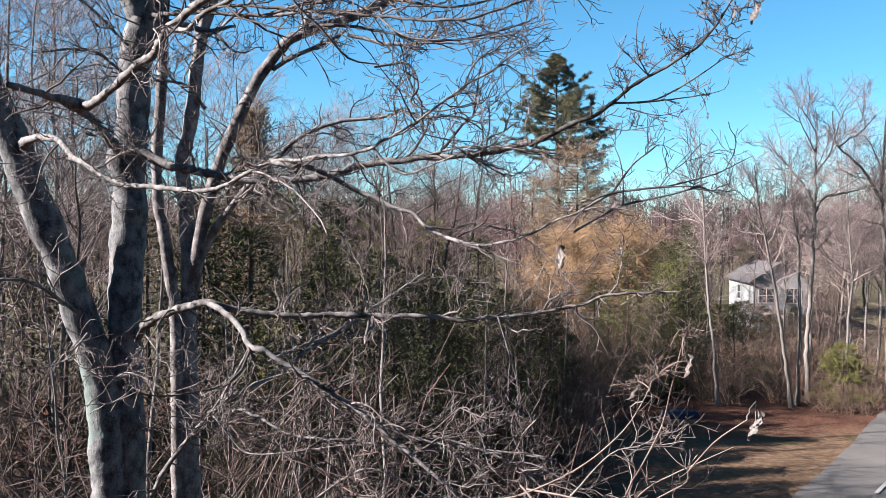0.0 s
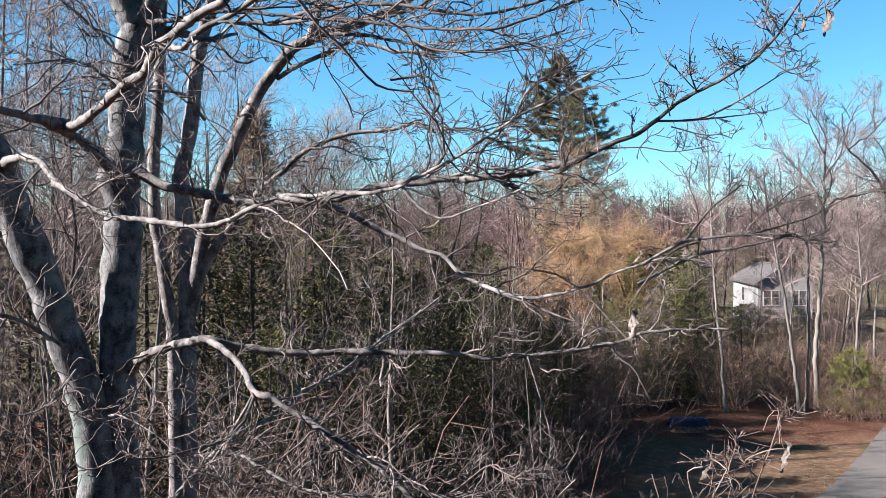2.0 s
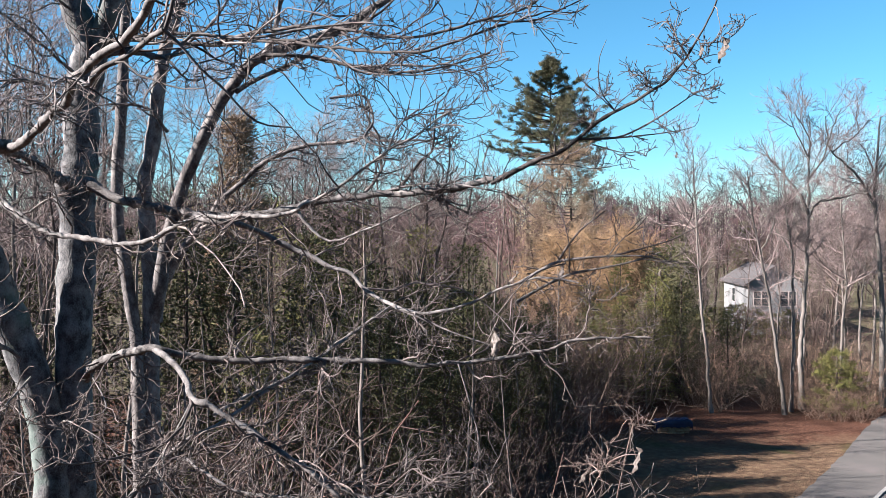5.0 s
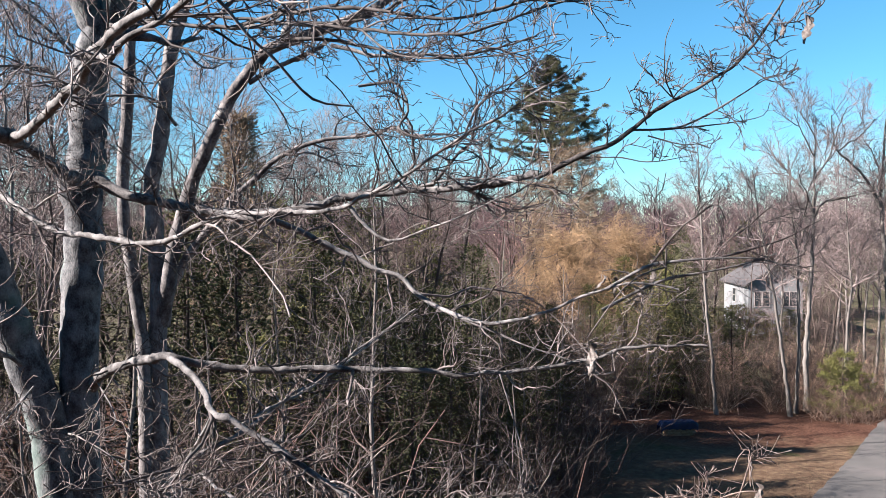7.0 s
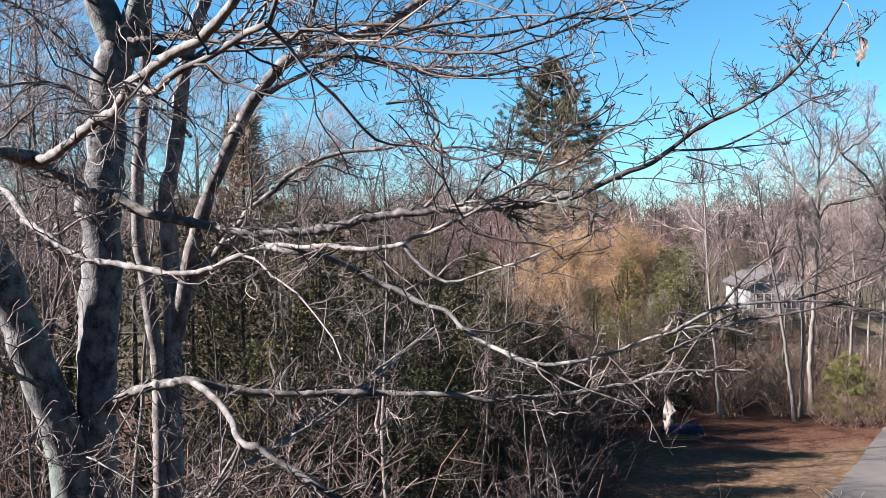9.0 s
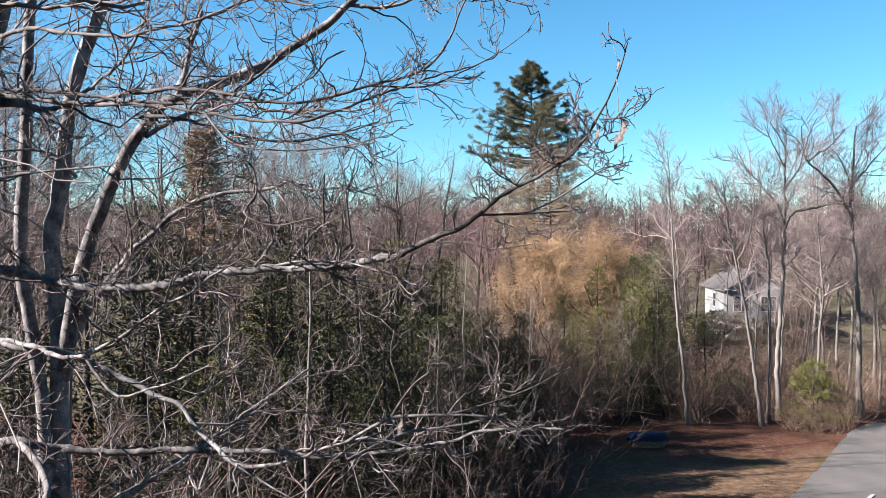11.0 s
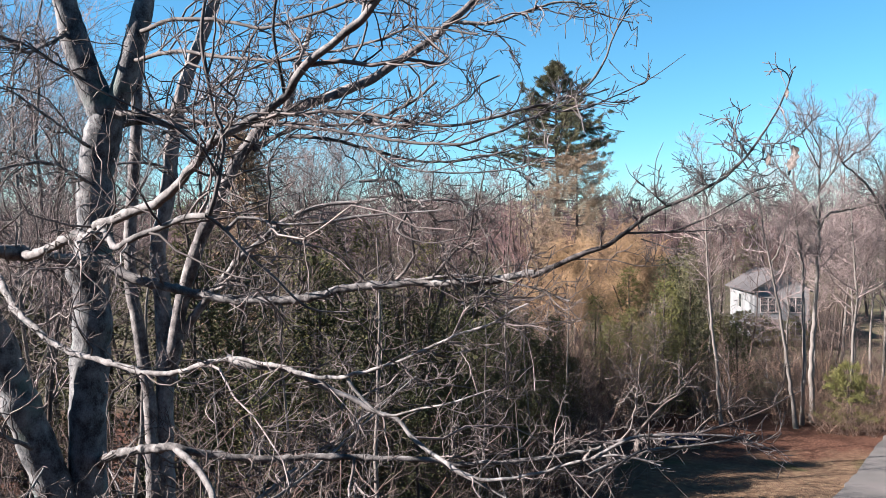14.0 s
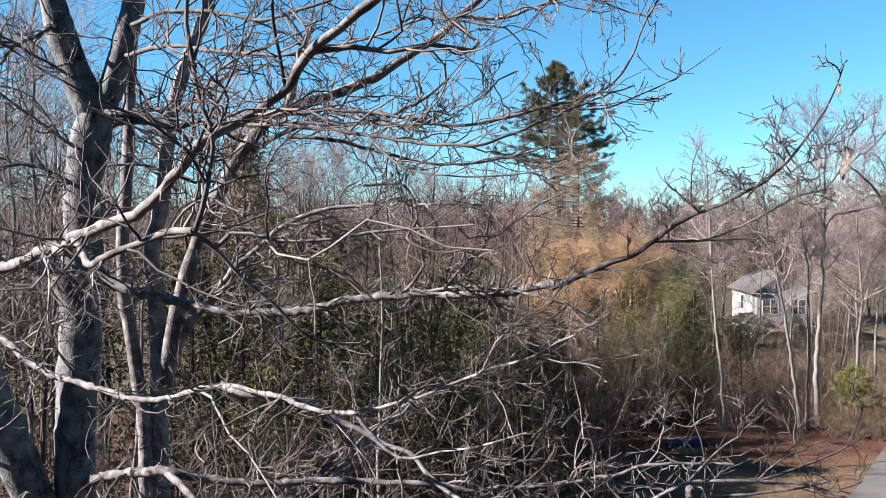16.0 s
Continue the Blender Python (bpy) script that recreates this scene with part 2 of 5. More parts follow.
class Tubes:
    """Collects tapered tubes along many polylines, and makes one mesh of them."""

    def __init__(self):
        self.v, self.f, self.n = [], [], 0

    def add(self, p, r, sides=3):
        p, r = np.asarray(p, float), np.asarray(r, float)
        m, k = p.shape[:2]
        t = unit(np.gradient(p, axis=1))
        ref = np.where(np.abs(t[:, :1, 2:3]) > 0.75, np.array([1.0, 0.15, 0]), np.array([0, 0.1, 1.0]))
        u = unit(np.cross(t, ref))
        w = np.cross(t, u)
        a = np.arange(sides) * 2 * np.pi / sides
        ring = p[:, :, None] + r[:, :, None, None] * (np.cos(a)[:, None] * u[:, :, None] + np.sin(a)[:, None] * w[:, :, None])
        i = np.arange(m)[:, None, None] * (k * sides) + np.arange(k - 1)[:, None] * sides + np.arange(sides)
        j = np.arange(m)[:, None, None] * (k * sides) + np.arange(k - 1)[:, None] * sides + (np.arange(sides) + 1) % sides
        self.f.append(np.stack([i, j, j + sides, i + sides], -1).reshape(-1, 4) + self.n)
        self.v.append(ring.reshape(-1, 3))
        self.n += m * k * sides
        return self

    def mesh(self, name, mat):
        return mesh_of(name, np.concatenate(self.v), np.concatenate(self.f), mat)


def smooth_line(points, n, rng=None, gnarl=0.0):
    """A Catmull-Rom curve through the points, sampled evenly, with slight kinks."""
    p = np.asarray(points, float)
    q = np.concatenate([[2 * p[0] - p[1]], p, [2 * p[-1] - p[-2]]])
    s = np.linspace(0, 1, 9)[:-1, None]
    out = [0.5 * (2 * q[i] + (q[i + 1] - q[i - 1]) * s + (2 * q[i - 1] - 5 * q[i] + 4 * q[i + 1] - q[i + 2]) * s**2
           + (3 * q[i] - q[i - 1] - 3 * q[i + 1] + q[i + 2]) * s**3) for i in range(1, len(p))]
    c = np.concatenate([*out, p[-1:]])
    d = np.r_[0, np.cumsum(np.linalg.norm(np.diff(c, axis=0), axis=1))]
    at = np.linspace(0, d[-1], n)
    c = np.stack([np.interp(at, d, c[:, i]) for i in range(3)], 1)
    if rng is not None and gnarl:
        c[1:-1] += rng.normal(0, gnarl, (n - 2, 3))
    return c, d[-1]


def grow(p, r, rng, k, span, angle, length, points=4, curl=0.25, lift=0.0, thick=0.6, tip=0.4, cap=1.0, flat=0.0):
    """k side shoots on each of the polylines p: where along it, at what angle, how long, how bent, how much they rise."""
    m, n = p.shape[:2]
    f = rng.uniform(*span, (m, k)) * (n - 1)
    i = np.minimum(f.astype(int), n - 2)
    g = (f - i)[..., None]
    rows = np.arange(m)[:, None]
    root = p[rows, i] * (1 - g) + p[rows, i + 1] * g
    way = unit(p[rows, i + 1] - p[rows, i])
    rad = r[rows, i] * (1 - g[..., 0]) + r[rows, i + 1] * g[..., 0]
    side = rng.normal(size=(m, k, 3))
    side[..., 2] *= 1 - flat
    side = unit(side - (side * way).sum(-1, keepdims=True) * way)
    a = rng.uniform(*angle, (m, k, 1))
    way = unit(np.cos(a) * way + np.sin(a) * side)
    way[..., 2] += lift * 0.5
    step = (rng.uniform(*length, (m, k)) * (1 - 0.45 * f / (n - 1)) / (points - 1))[..., None]
    out = [root]
    for _ in range(points - 1):
        way = unit(way + rng.normal(0, curl, way.shape) + np.array([0, 0, lift]))
        out.append(out[-1] + way * step)
    q = np.stack(out, 2).reshape(m * k, points, 3)
    r0 = np.minimum(rad * thick, cap).reshape(-1, 1)
    return q, r0 * np.linspace(1, tip, points)


def part(name, data, parent, label=""):
    ob = new(name, data)
    ob.parent = parent
    return tagged(ob, label) if label else ob


def thing(name, label, category, group="", kind=""):
    return tagged(new(name), label, category, group, kind)


def blocks(name, boxes, mat, bevel=0.0):
    """Boxes (x0, y0, z0, x1, y1, z1) joined into one mesh with slightly broken edges."""
    bm = bmesh.new()
    for x0, y0, z0, x1, y1, z1 in boxes:
        bmesh.ops.create_cube(bm, size=1, matrix=Matrix.Translation(((x0 + x1) / 2, (y0 + y1) / 2, (z0 + z1) / 2)) @ Matrix.Diagonal((x1 - x0, y1 - y0, z1 - z0, 1)))
    if bevel:
        bmesh.ops.bevel(bm, geom=bm.edges[:], offset=bevel, segments=1, affect="EDGES")
    me = bpy.data.meshes.new(name)
    bm.to_mesh(me)
    bm.free()
    me.materials.append(mat)
    return me


def flakes(rng, centres, size, aspect=0.5, droop=0.0, out=None):
    """Small leaf-like quads with a fold, one at each centre, turned at random: vertices and triangles."""
    n = len(centres)
    u = rng.normal(size=(n, 3)) if out is None else out + rng.normal(0, 0.45, (n, 3))
    u[:, 2] -= droop
    u = unit(u)
    w = unit(np.cross(u, rng.normal(size=(n, 3))))
    nrm = np.cross(u, w)
    s = (size * rng.uniform(0.6, 1.35, n))[:, None]
    c = np.asarray(centres)
    v = np.stack([c, c + u * s * 0.55 + w * s * aspect * 0.5 + nrm * s * 0.08, c + u * s, c + u * s * 0.55 - w * s * aspect * 0.5 + nrm * s * 0.08], 1)
    b = np.arange(n)[:, None, None] * 4
    f = (np.array([[0, 1, 2], [0, 2, 3]]) + b).reshape(-1, 3)
    return v.reshape(-1, 3), f


# ---- ground ----
def ground_sheet():
    xs = np.concatenate([np.linspace(-1500, -70, 24), np.linspace(-60, 60, 100), np.linspace(70, 1500, 24)])
    ys = np.concatenate([np.linspace(-1500, -20, 20), np.linspace(-12, 100, 90), np.linspace(112, 1500, 24)])
    gx, gy = np.meshgrid(xs, ys)
    near = np.exp(-((gx / 60) ** 2) - ((gy - 40) / 70) ** 2)
    z = (0.10 * np.sin(gx * 0.55 + 0.8 * np.sin(gy * 0.3)) * np.sin(gy * 0.47) + 0.05 * np.sin(gx * 1.7 + gy * 1.1)) * near - 0.08
    # the land falls away a little beyond the tree line
    z -= 0.8 / (1 + np.exp(-(gy - 64) / 5)) * np.exp(-((gx - 30) / 40) ** 2)
    # and rises to a low wooded ridge far off
    z += 9 / (1 + np.exp(-(gy - 230) / 40))
    v = np.stack([gx, gy, z], -1).reshape(-1, 3)
    h, w = gx.shape
    i = (np.arange(h - 1)[:, None] * w + np.arange(w - 1)).reshape(-1, 1)
    return mesh_of("ground", v, i + np.array([0, 1, w + 1, w]), GROUND)


tagged(new("ground", ground_sheet()), "thin tan winter lawn and brown leaf litter", "ground", kind="structure")


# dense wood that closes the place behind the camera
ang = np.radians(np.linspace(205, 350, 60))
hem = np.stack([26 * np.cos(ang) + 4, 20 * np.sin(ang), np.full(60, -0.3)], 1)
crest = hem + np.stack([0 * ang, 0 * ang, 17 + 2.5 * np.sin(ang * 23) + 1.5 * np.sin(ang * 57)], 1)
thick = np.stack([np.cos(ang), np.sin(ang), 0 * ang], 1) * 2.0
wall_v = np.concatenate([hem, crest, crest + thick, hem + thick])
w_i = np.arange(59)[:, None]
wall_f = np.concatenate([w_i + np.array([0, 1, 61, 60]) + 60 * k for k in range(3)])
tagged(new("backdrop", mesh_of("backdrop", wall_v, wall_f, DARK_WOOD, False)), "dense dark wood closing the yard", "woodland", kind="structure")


# ---- the tree that the camera hovers beside ----
rng = np.random.default_rng(11)
big_tree = thing("tree", "large bare grey-barked tree with several stems and pale limbs", "tree")
back_tree = thing("tree", "bare multi-stemmed tree with slender grey trunks", "tree")


def uneven(n, step, size):
    """Smooth random wander over n samples, with a new value every few samples."""
    k = max(3, n // step + 2)
    return np.interp(np.linspace(0, k - 1, n), np.arange(k), rng.normal(0, size, k))


def tube_line(points, r0, r1, spacing, kink, power=1.0):
    _, length = smooth_line(points, 8)
    n = max(14, int(length / spacing))
    p, length = smooth_line(points, n)
    t = np.linspace(0, 1, n) ** power
    r = r0 + (r1 - r0) * t
    for c in range(3):
        p[:, c] += uneven(n, 4, kink * 0.5) * np.minimum(1, r / r0 + 0.3) + uneven(n, 2, kink * 0.25)
    r = r * (1 + uneven(n, 3, 0.05) + uneven(n, 1, 0.03))
    return p, r, length


def stem(owner, name, points, r0, r1, swell=(), burls=()):
    p, r, length = tube_line(points, r0, r1, 0.05, 0.006)
    for z, height, extra in swell:
        r *= 1 + extra * np.exp(-(((p[:, 2] - z) / height) ** 2))
    me = Tubes().add(p[None], r[None], 20).mesh(name, BACK_BARK if owner is back_tree else BARK)
    for x, y, z, reach, out in burls:
        for v in me.vertices:
            d = v.co - Vector((x, y, z))
            v.co += Vector((-0.75, -0.65, 0.05)) * out * math.exp(-((d.length / reach) ** 2))
    return part(name, me, owner)


wood_points = []


def limb(owner, points, r0, r1, density=1.0, mat=None, reach=1.0, bark=None):
    p, r, length = tube_line(points, r0, r1, 0.03 if r0 > 0.012 else 0.05, min(0.010, r0 * 0.45), 0.8)
    n = len(p)
    knots = rng.integers(3, n - 2, max(2, n // 8))
    swell = rng.uniform(1.1, 1.4, len(knots))
    if r0 > 0.028:
        # the collar where the limb leaves the trunk
        away = np.maximum(np.linspace(0, length, n) - 0.14, 0)
        swell = np.where(away[knots] > 0.3, swell, 1.0)
        r *= 1 + 0.75 * np.exp(-away / 0.09)
    r[knots] *= swell
    far = owner is back_tree
    b = part("branch", Tubes().add(p[None], r[None], 9 if r0 > 0.012 else 6).mesh("branch", mat or bark or (BACK_BARK if far else LIMB if r0 > 0.0065 else TWIG)), owner)
    t = Tubes()
    # the outer limbs carry finer shoots
    fine = 1.35 if far else 0.62 if p[:, 1].min() < 4.7 else 1.0
    k = max(3, int(length * (7.2 if not far else 7.0) * density))
    q, qr = grow(p[None], r[None], rng, k, (0.10, 1.0), (0.5, 1.25), (0.2 * reach, 0.85 * reach) if not far else (0.35, 1.3), 8, 0.30, 0.05, 0.65, 0.4, 0.0085 * fine, flat=0.35)
    qr = np.maximum(qr, 0.0036 * fine)
    t.add(q, qr, 5)
    shoots, radii = [q], [qr]
    if r0 > 0.012 and mat is None and density > 0.3:
        # stout crooked side branches
        k = max(1, int(length * 0.85 * density))
        s, sr = grow(p[None], r[None], rng, k, (0.12, 0.95), (0.45, 1.05), (0.5, 1.7), 9, 0.30, 0.04, 0.6, 0.3, 0.014 * fine, flat=0.4)
        t.add(s, np.maximum(sr, 0.0055 * fine), 6)
        e, er = grow(s, sr, rng, 7, (0.15, 1.0), (0.5, 1.2), (0.2, 0.7), 8, 0.28, 0.05, 0.65, 0.4, 0.0065 * fine)
        er = np.maximum(er, 0.0036 * fine)
        t.add(e, er, 4)
        shoots.append(e), radii.append(er)
    q, qr = np.concatenate(shoots), np.concatenate(radii)
    q2, r2 = grow(q, qr, rng, 4, (0.12, 1.0), (0.5, 1.3), (0.07 * reach, 0.36 * reach), 4, 0.26, 0.06, 0.7, 0.6, 0.0050 * fine)
    r2 = np.maximum(r2, 0.0028 * fine)
    t.add(q2, r2, 3)
    q3, r3 = grow(q2, r2, rng, 2, (0.2, 1.0), (0.6, 1.3), (0.025, 0.12), 3, 0.2, 0.08, 0.85, 0.9, 0.003)
    t.add(q3, np.maximum(r3, 0.0022 * fine), 3)
    # buds at the tips
    ends, way = q3[:, -1], unit(q3[:, -1] - q3[:, -2])
    t.add(ends[:, None] + way[:, None] * np.array([0, 0.005, 0.013, 0.020])[:, None], np.tile([0.002, 0.0034, 0.0031, 0.0006], (len(ends), 1)) * fine, 3)
    tagged(part("twig_mass", t.mesh("twig_mass", mat or TWIG), b), kind="stuff")
    if not far:
        wood_points.append(p), wood_points.append(q[:, ::2].reshape(-1, 3))
    return b


stem(big_tree, "trunk", [(-2.96, 7.62, -0.10), (-2.96, 7.64, 3.00), (-2.97, 7.67, 5.50), (-2.99, 7.68, 6.56), (-2.99, 7.68, 7.08), (-2.99, 7.67, 7.50), (-2.99, 7.66, 7.82), (-2.99, 7.65, 8.09), (-2.97, 7.66, 8.70), (-2.94, 7.66, 9.17), (-2.94, 7.66, 9.54), (-2.92, 7.66, 9.86), (-2.90, 7.66, 10.23), (-2.89, 7.66, 10.55), (-2.79, 7.66, 11.00)], 0.20, 0.145, [(-0.1, 0.5, 0.8)], [(-3.08, 7.55, 9.70, 0.13, 0.09)])
stem(big_tree, "stem", [(-2.80, 7.66, 10.96), (-2.92, 7.60, 11.31), (-3.02, 7.55, 11.67), (-3.08, 7.50, 11.99), (-3.13, 7.45, 12.35)], 0.12, 0.098)
stem(big_tree, "stem", [(-2.78, 7.66, 10.96), (-2.61, 7.60, 11.30), (-2.52, 7.58, 11.63), (-2.42, 7.57, 12.01), (-2.35, 7.55, 12.38)], 0.1, 0.078)
stem(big_tree, "stem", [(-3.12, 7.50, -0.10), (-3.12, 7.50, 3.00), (-3.10, 7.50, 6.50), (-3.11, 7.51, 6.91), (-3.13, 7.52, 7.27), (-3.17, 7.52, 7.64), (-3.23, 7.47, 8.00), (-3.32, 7.42, 8.30), (-3.40, 7.36, 8.62), (-3.47, 7.32, 8.87), (-3.60, 7.24, 9.27), (-3.72, 7.16, 9.70), (-3.83, 7.10, 10.03), (-4.06, 7.05, 10.55), (-4.27, 7.00, 10.96)], 0.165, 0.138, [(-0.1, 0.5, 0.7)])
limb(big_tree, [(-2.99, 7.70, 7.99), (-2.83, 7.58, 8.09), (-2.66, 7.30, 8.20), (-2.33, 6.95, 8.34), (-1.91, 6.65, 8.44), (-1.69, 6.70, 8.38), (-1.30, 6.75, 8.33), (-0.91, 6.80, 8.33), (-0.55, 6.80, 8.32), (-0.18, 6.75, 8.33), (0.14, 6.70, 8.30), (0.41, 6.65, 8.32), (0.72, 6.60, 8.36), (1.10, 6.55, 8.43), (1.30, 6.50, 8.52), (1.65, 6.45, 8.54), (1.86, 6.40, 8.55)], 0.042, 0.009, 0.75)
limb(big_tree, [(-1.89, 6.63, 8.44), (-1.72, 6.46, 8.38), (-1.54, 6.25, 8.26), (-1.42, 6.02, 8.18), (-1.26, 5.98, 8.12), (-0.59, 5.85, 7.71), (-0.34, 5.80, 7.52), (-0.10, 5.72, 7.35), (0.18, 5.60, 7.13)], 0.026, 0.013)
limb(big_tree, [(-1.98, 7.50, 7.30), (-1.75, 6.90, 7.52), (-1.46, 6.30, 7.60), (-1.14, 6.20, 7.47), (-0.78, 6.10, 7.46), (-0.35, 6.00, 7.44), (0.07, 5.90, 7.42), (0.47, 5.80, 7.44), (0.72, 5.70, 7.43)], 0.015, 0.004)
limb(big_tree, [(-1.43, 6.02, 8.17), (-1.54, 6.10, 7.98), (-1.69, 6.20, 7.76), (-1.85, 6.30, 7.56)], 0.012, 0.008)
limb(big_tree, [(-2.95, 7.62, 6.10), (-2.55, 7.40, 6.83), (-2.24, 7.45, 7.23), (-1.96, 7.50, 7.51), (-1.64, 7.70, 7.65), (-1.34, 7.90, 7.86), (-1.07, 8.10, 8.01), (-0.60, 8.50, 8.33), (-0.21, 8.80, 8.58)], 0.030, 0.010)
limb(big_tree, [(-2.95, 7.66, 9.81), (-2.78, 7.58, 9.76), (-2.53, 7.52, 9.64), (-2.21, 7.42, 9.57), (-1.70, 7.25, 9.49), (-1.31, 7.10, 9.48), (-0.98, 7.00, 9.51), (-0.66, 6.90, 9.59), (-0.16, 6.77, 9.64), (0.11, 6.65, 9.64), (0.43, 6.50, 9.67), (0.70, 6.40, 9.72)], 0.046, 0.024, 1.4)
limb(big_tree, [(0.68, 6.41, 9.71), (0.76, 6.37, 9.74), (0.96, 6.30, 9.83), (1.16, 6.25, 9.91), (1.31, 6.20, 10.03), (1.48, 6.10, 10.15), (1.70, 5.90, 10.27), (1.82, 5.80, 10.35), (1.90, 5.60, 10.49), (1.97, 5.50, 10.63), (2.02, 5.40, 10.78), (2.05, 5.35, 10.92)], 0.021, 0.004, 0.2, reach=0.3, bark=YOUNG_BARK)
limb(big_tree, [(-0.16, 6.77, 9.65), (0.11, 6.60, 9.70), (0.39, 6.40, 9.69), (0.64, 6.20, 9.64), (0.88, 6.00, 9.56)], 0.012, 0.004)
limb(big_tree, [(1.29, 6.20, 10.00), (1.47, 6.20, 10.00), (1.64, 6.10, 10.03), (1.89, 5.90, 10.18), (2.01, 5.80, 10.26), (2.16, 5.70, 10.30)], 0.009, 0.003, 0.4, reach=0.45, bark=YOUNG_BARK)
limb(big_tree, [(1.47, 6.20, 10.00), (1.72, 6.10, 10.01), (2.01, 5.90, 10.04), (2.03, 5.80, 10.11)], 0.007, 0.002, 0.4, reach=0.45, bark=YOUNG_BARK)
limb(big_tree, [(1.39, 6.20, 9.96), (1.60, 6.10, 9.89), (1.75, 6.00, 9.91)], 0.006, 0.002, 0.4, reach=0.45, bark=YOUNG_BARK)
limb(big_tree, [(1.52, 6.07, 10.18), (1.37, 5.70, 10.22), (1.29, 5.45, 10.28), (1.29, 5.43, 10.41), (1.33, 5.42, 10.52)], 0.0065, 0.002, 0.4, reach=0.28, bark=YOUNG_BARK)
limb(big_tree, [(1.52, 6.07, 10.19), (1.54, 6.00, 10.23), (1.59, 5.95, 10.27), (1.66, 5.90, 10.32), (1.71, 5.90, 10.35)], 0.005, 0.002, 0.4, reach=0.28, bark=YOUNG_BARK)
limb(big_tree, [(1.37, 6.16, 10.03), (1.33, 6.10, 10.10), (1.26, 6.00, 10.11), (1.23, 6.00, 10.18), (1.20, 6.00, 10.25)], 0.005, 0.002, 0.4, reach=0.28, bark=YOUNG_BARK)
limb(big_tree, [(1.36, 6.14, 10.06), (1.37, 6.10, 10.12), (1.40, 6.10, 10.19), (1.40, 6.10, 10.23)], 0.0045, 0.002, 0.4, reach=0.28, bark=YOUNG_BARK)
limb(big_tree, [(1.50, 6.05, 10.19), (1.42, 6.00, 10.25), (1.32, 5.90, 10.31), (1.25, 5.90, 10.37), (1.22, 5.90, 10.44)], 0.005, 0.002, 0.4, reach=0.28, bark=YOUNG_BARK)
limb(big_tree, [(1.74, 5.87, 10.25), (1.76, 5.80, 10.31), (1.78, 5.75, 10.36), (1.80, 5.75, 10.42), (1.79, 5.75, 10.47)], 0.005, 0.002, 0.4, reach=0.28, bark=YOUNG_BARK)
limb(big_tree, [(1.76, 5.84, 10.28), (1.67, 5.80, 10.31), (1.62, 5.80, 10.34), (1.59, 5.80, 10.38)], 0.004, 0.002, 0.4, reach=0.28, bark=YOUNG_BARK)
limb(big_tree, [(1.68, 5.80, 10.31), (1.67, 5.80, 10.37), (1.66, 5.80, 10.43)], 0.0035, 0.002, 0.4, reach=0.28, bark=YOUNG_BARK)
limb(big_tree, [(1.84, 5.72, 10.32), (1.89, 5.65, 10.26), (1.94, 5.60, 10.21), (2.00, 5.60, 10.20), (2.04, 5.55, 10.22), (2.08, 5.50, 10.26)], 0.0055, 0.002, 0.4, reach=0.28, bark=YOUNG_BARK)
limb(big_tree, [(1.87, 5.64, 10.38), (1.93, 5.60, 10.36), (2.00, 5.60, 10.34), (2.06, 5.60, 10.38), (2.10, 5.60, 10.39)], 0.0045, 0.002, 0.4, reach=0.28, bark=YOUNG_BARK)
limb(big_tree, [(1.90, 5.60, 10.43), (1.85, 5.60, 10.51), (1.80, 5.60, 10.61), (1.77, 5.60, 10.71)], 0.0045, 0.002, 0.4, reach=0.28, bark=YOUNG_BARK)
limb(big_tree, [(1.89, 5.65, 10.37), (1.93, 5.60, 10.42), (2.01, 5.55, 10.45), (2.07, 5.50, 10.45)], 0.0045, 0.002, 0.4, reach=0.28, bark=YOUNG_BARK)
limb(big_tree, [(1.94, 5.53, 10.52), (2.00, 5.50, 10.52), (2.08, 5.50, 10.53), (2.16, 5.50, 10.58), (2.21, 5.50, 10.63)], 0.0045, 0.002, 0.4, reach=0.28, bark=YOUNG_BARK)
limb(big_tree, [(1.89, 5.62, 10.47), (1.83, 5.60, 10.54), (1.79, 5.60, 10.56)], 0.004, 0.002, 0.4, reach=0.28, bark=YOUNG_BARK)
limb(big_tree, [(1.92, 5.70, 10.39), (1.87, 5.70, 10.47), (1.82, 5.70, 10.56)], 0.0045, 0.002, 0.4, reach=0.28, bark=YOUNG_BARK)
limb(big_tree, [(0.96, 6.30, 9.82), (1.19, 6.20, 9.82), (1.37, 6.10, 9.78), (1.62, 6.00, 9.81)], 0.006, 0.002, 0.4, reach=0.5, bark=YOUNG_BARK)
limb(big_tree, [(-3.70, 7.14, 9.80), (-3.30, 6.70, 9.80), (-2.84, 6.05, 9.69), (-2.63, 5.79, 9.56), (-2.44, 5.61, 9.47), (-2.16, 5.43, 9.35), (-1.82, 5.20, 9.30), (-1.45, 4.98, 9.27), (-1.21, 4.80, 9.33), (-1.00, 4.60, 9.40), (-0.83, 4.48, 9.41), (-0.60, 4.23, 9.41), (-0.48, 4.10, 9.40), (-0.37, 4.00, 9.42), (-0.20, 3.82, 9.48), (-0.08, 3.70, 9.54), (0.02, 3.60, 9.60), (0.13, 3.50, 9.66), (0.22, 3.43, 9.70), (0.33, 3.36, 9.77)], 0.034, 0.003)
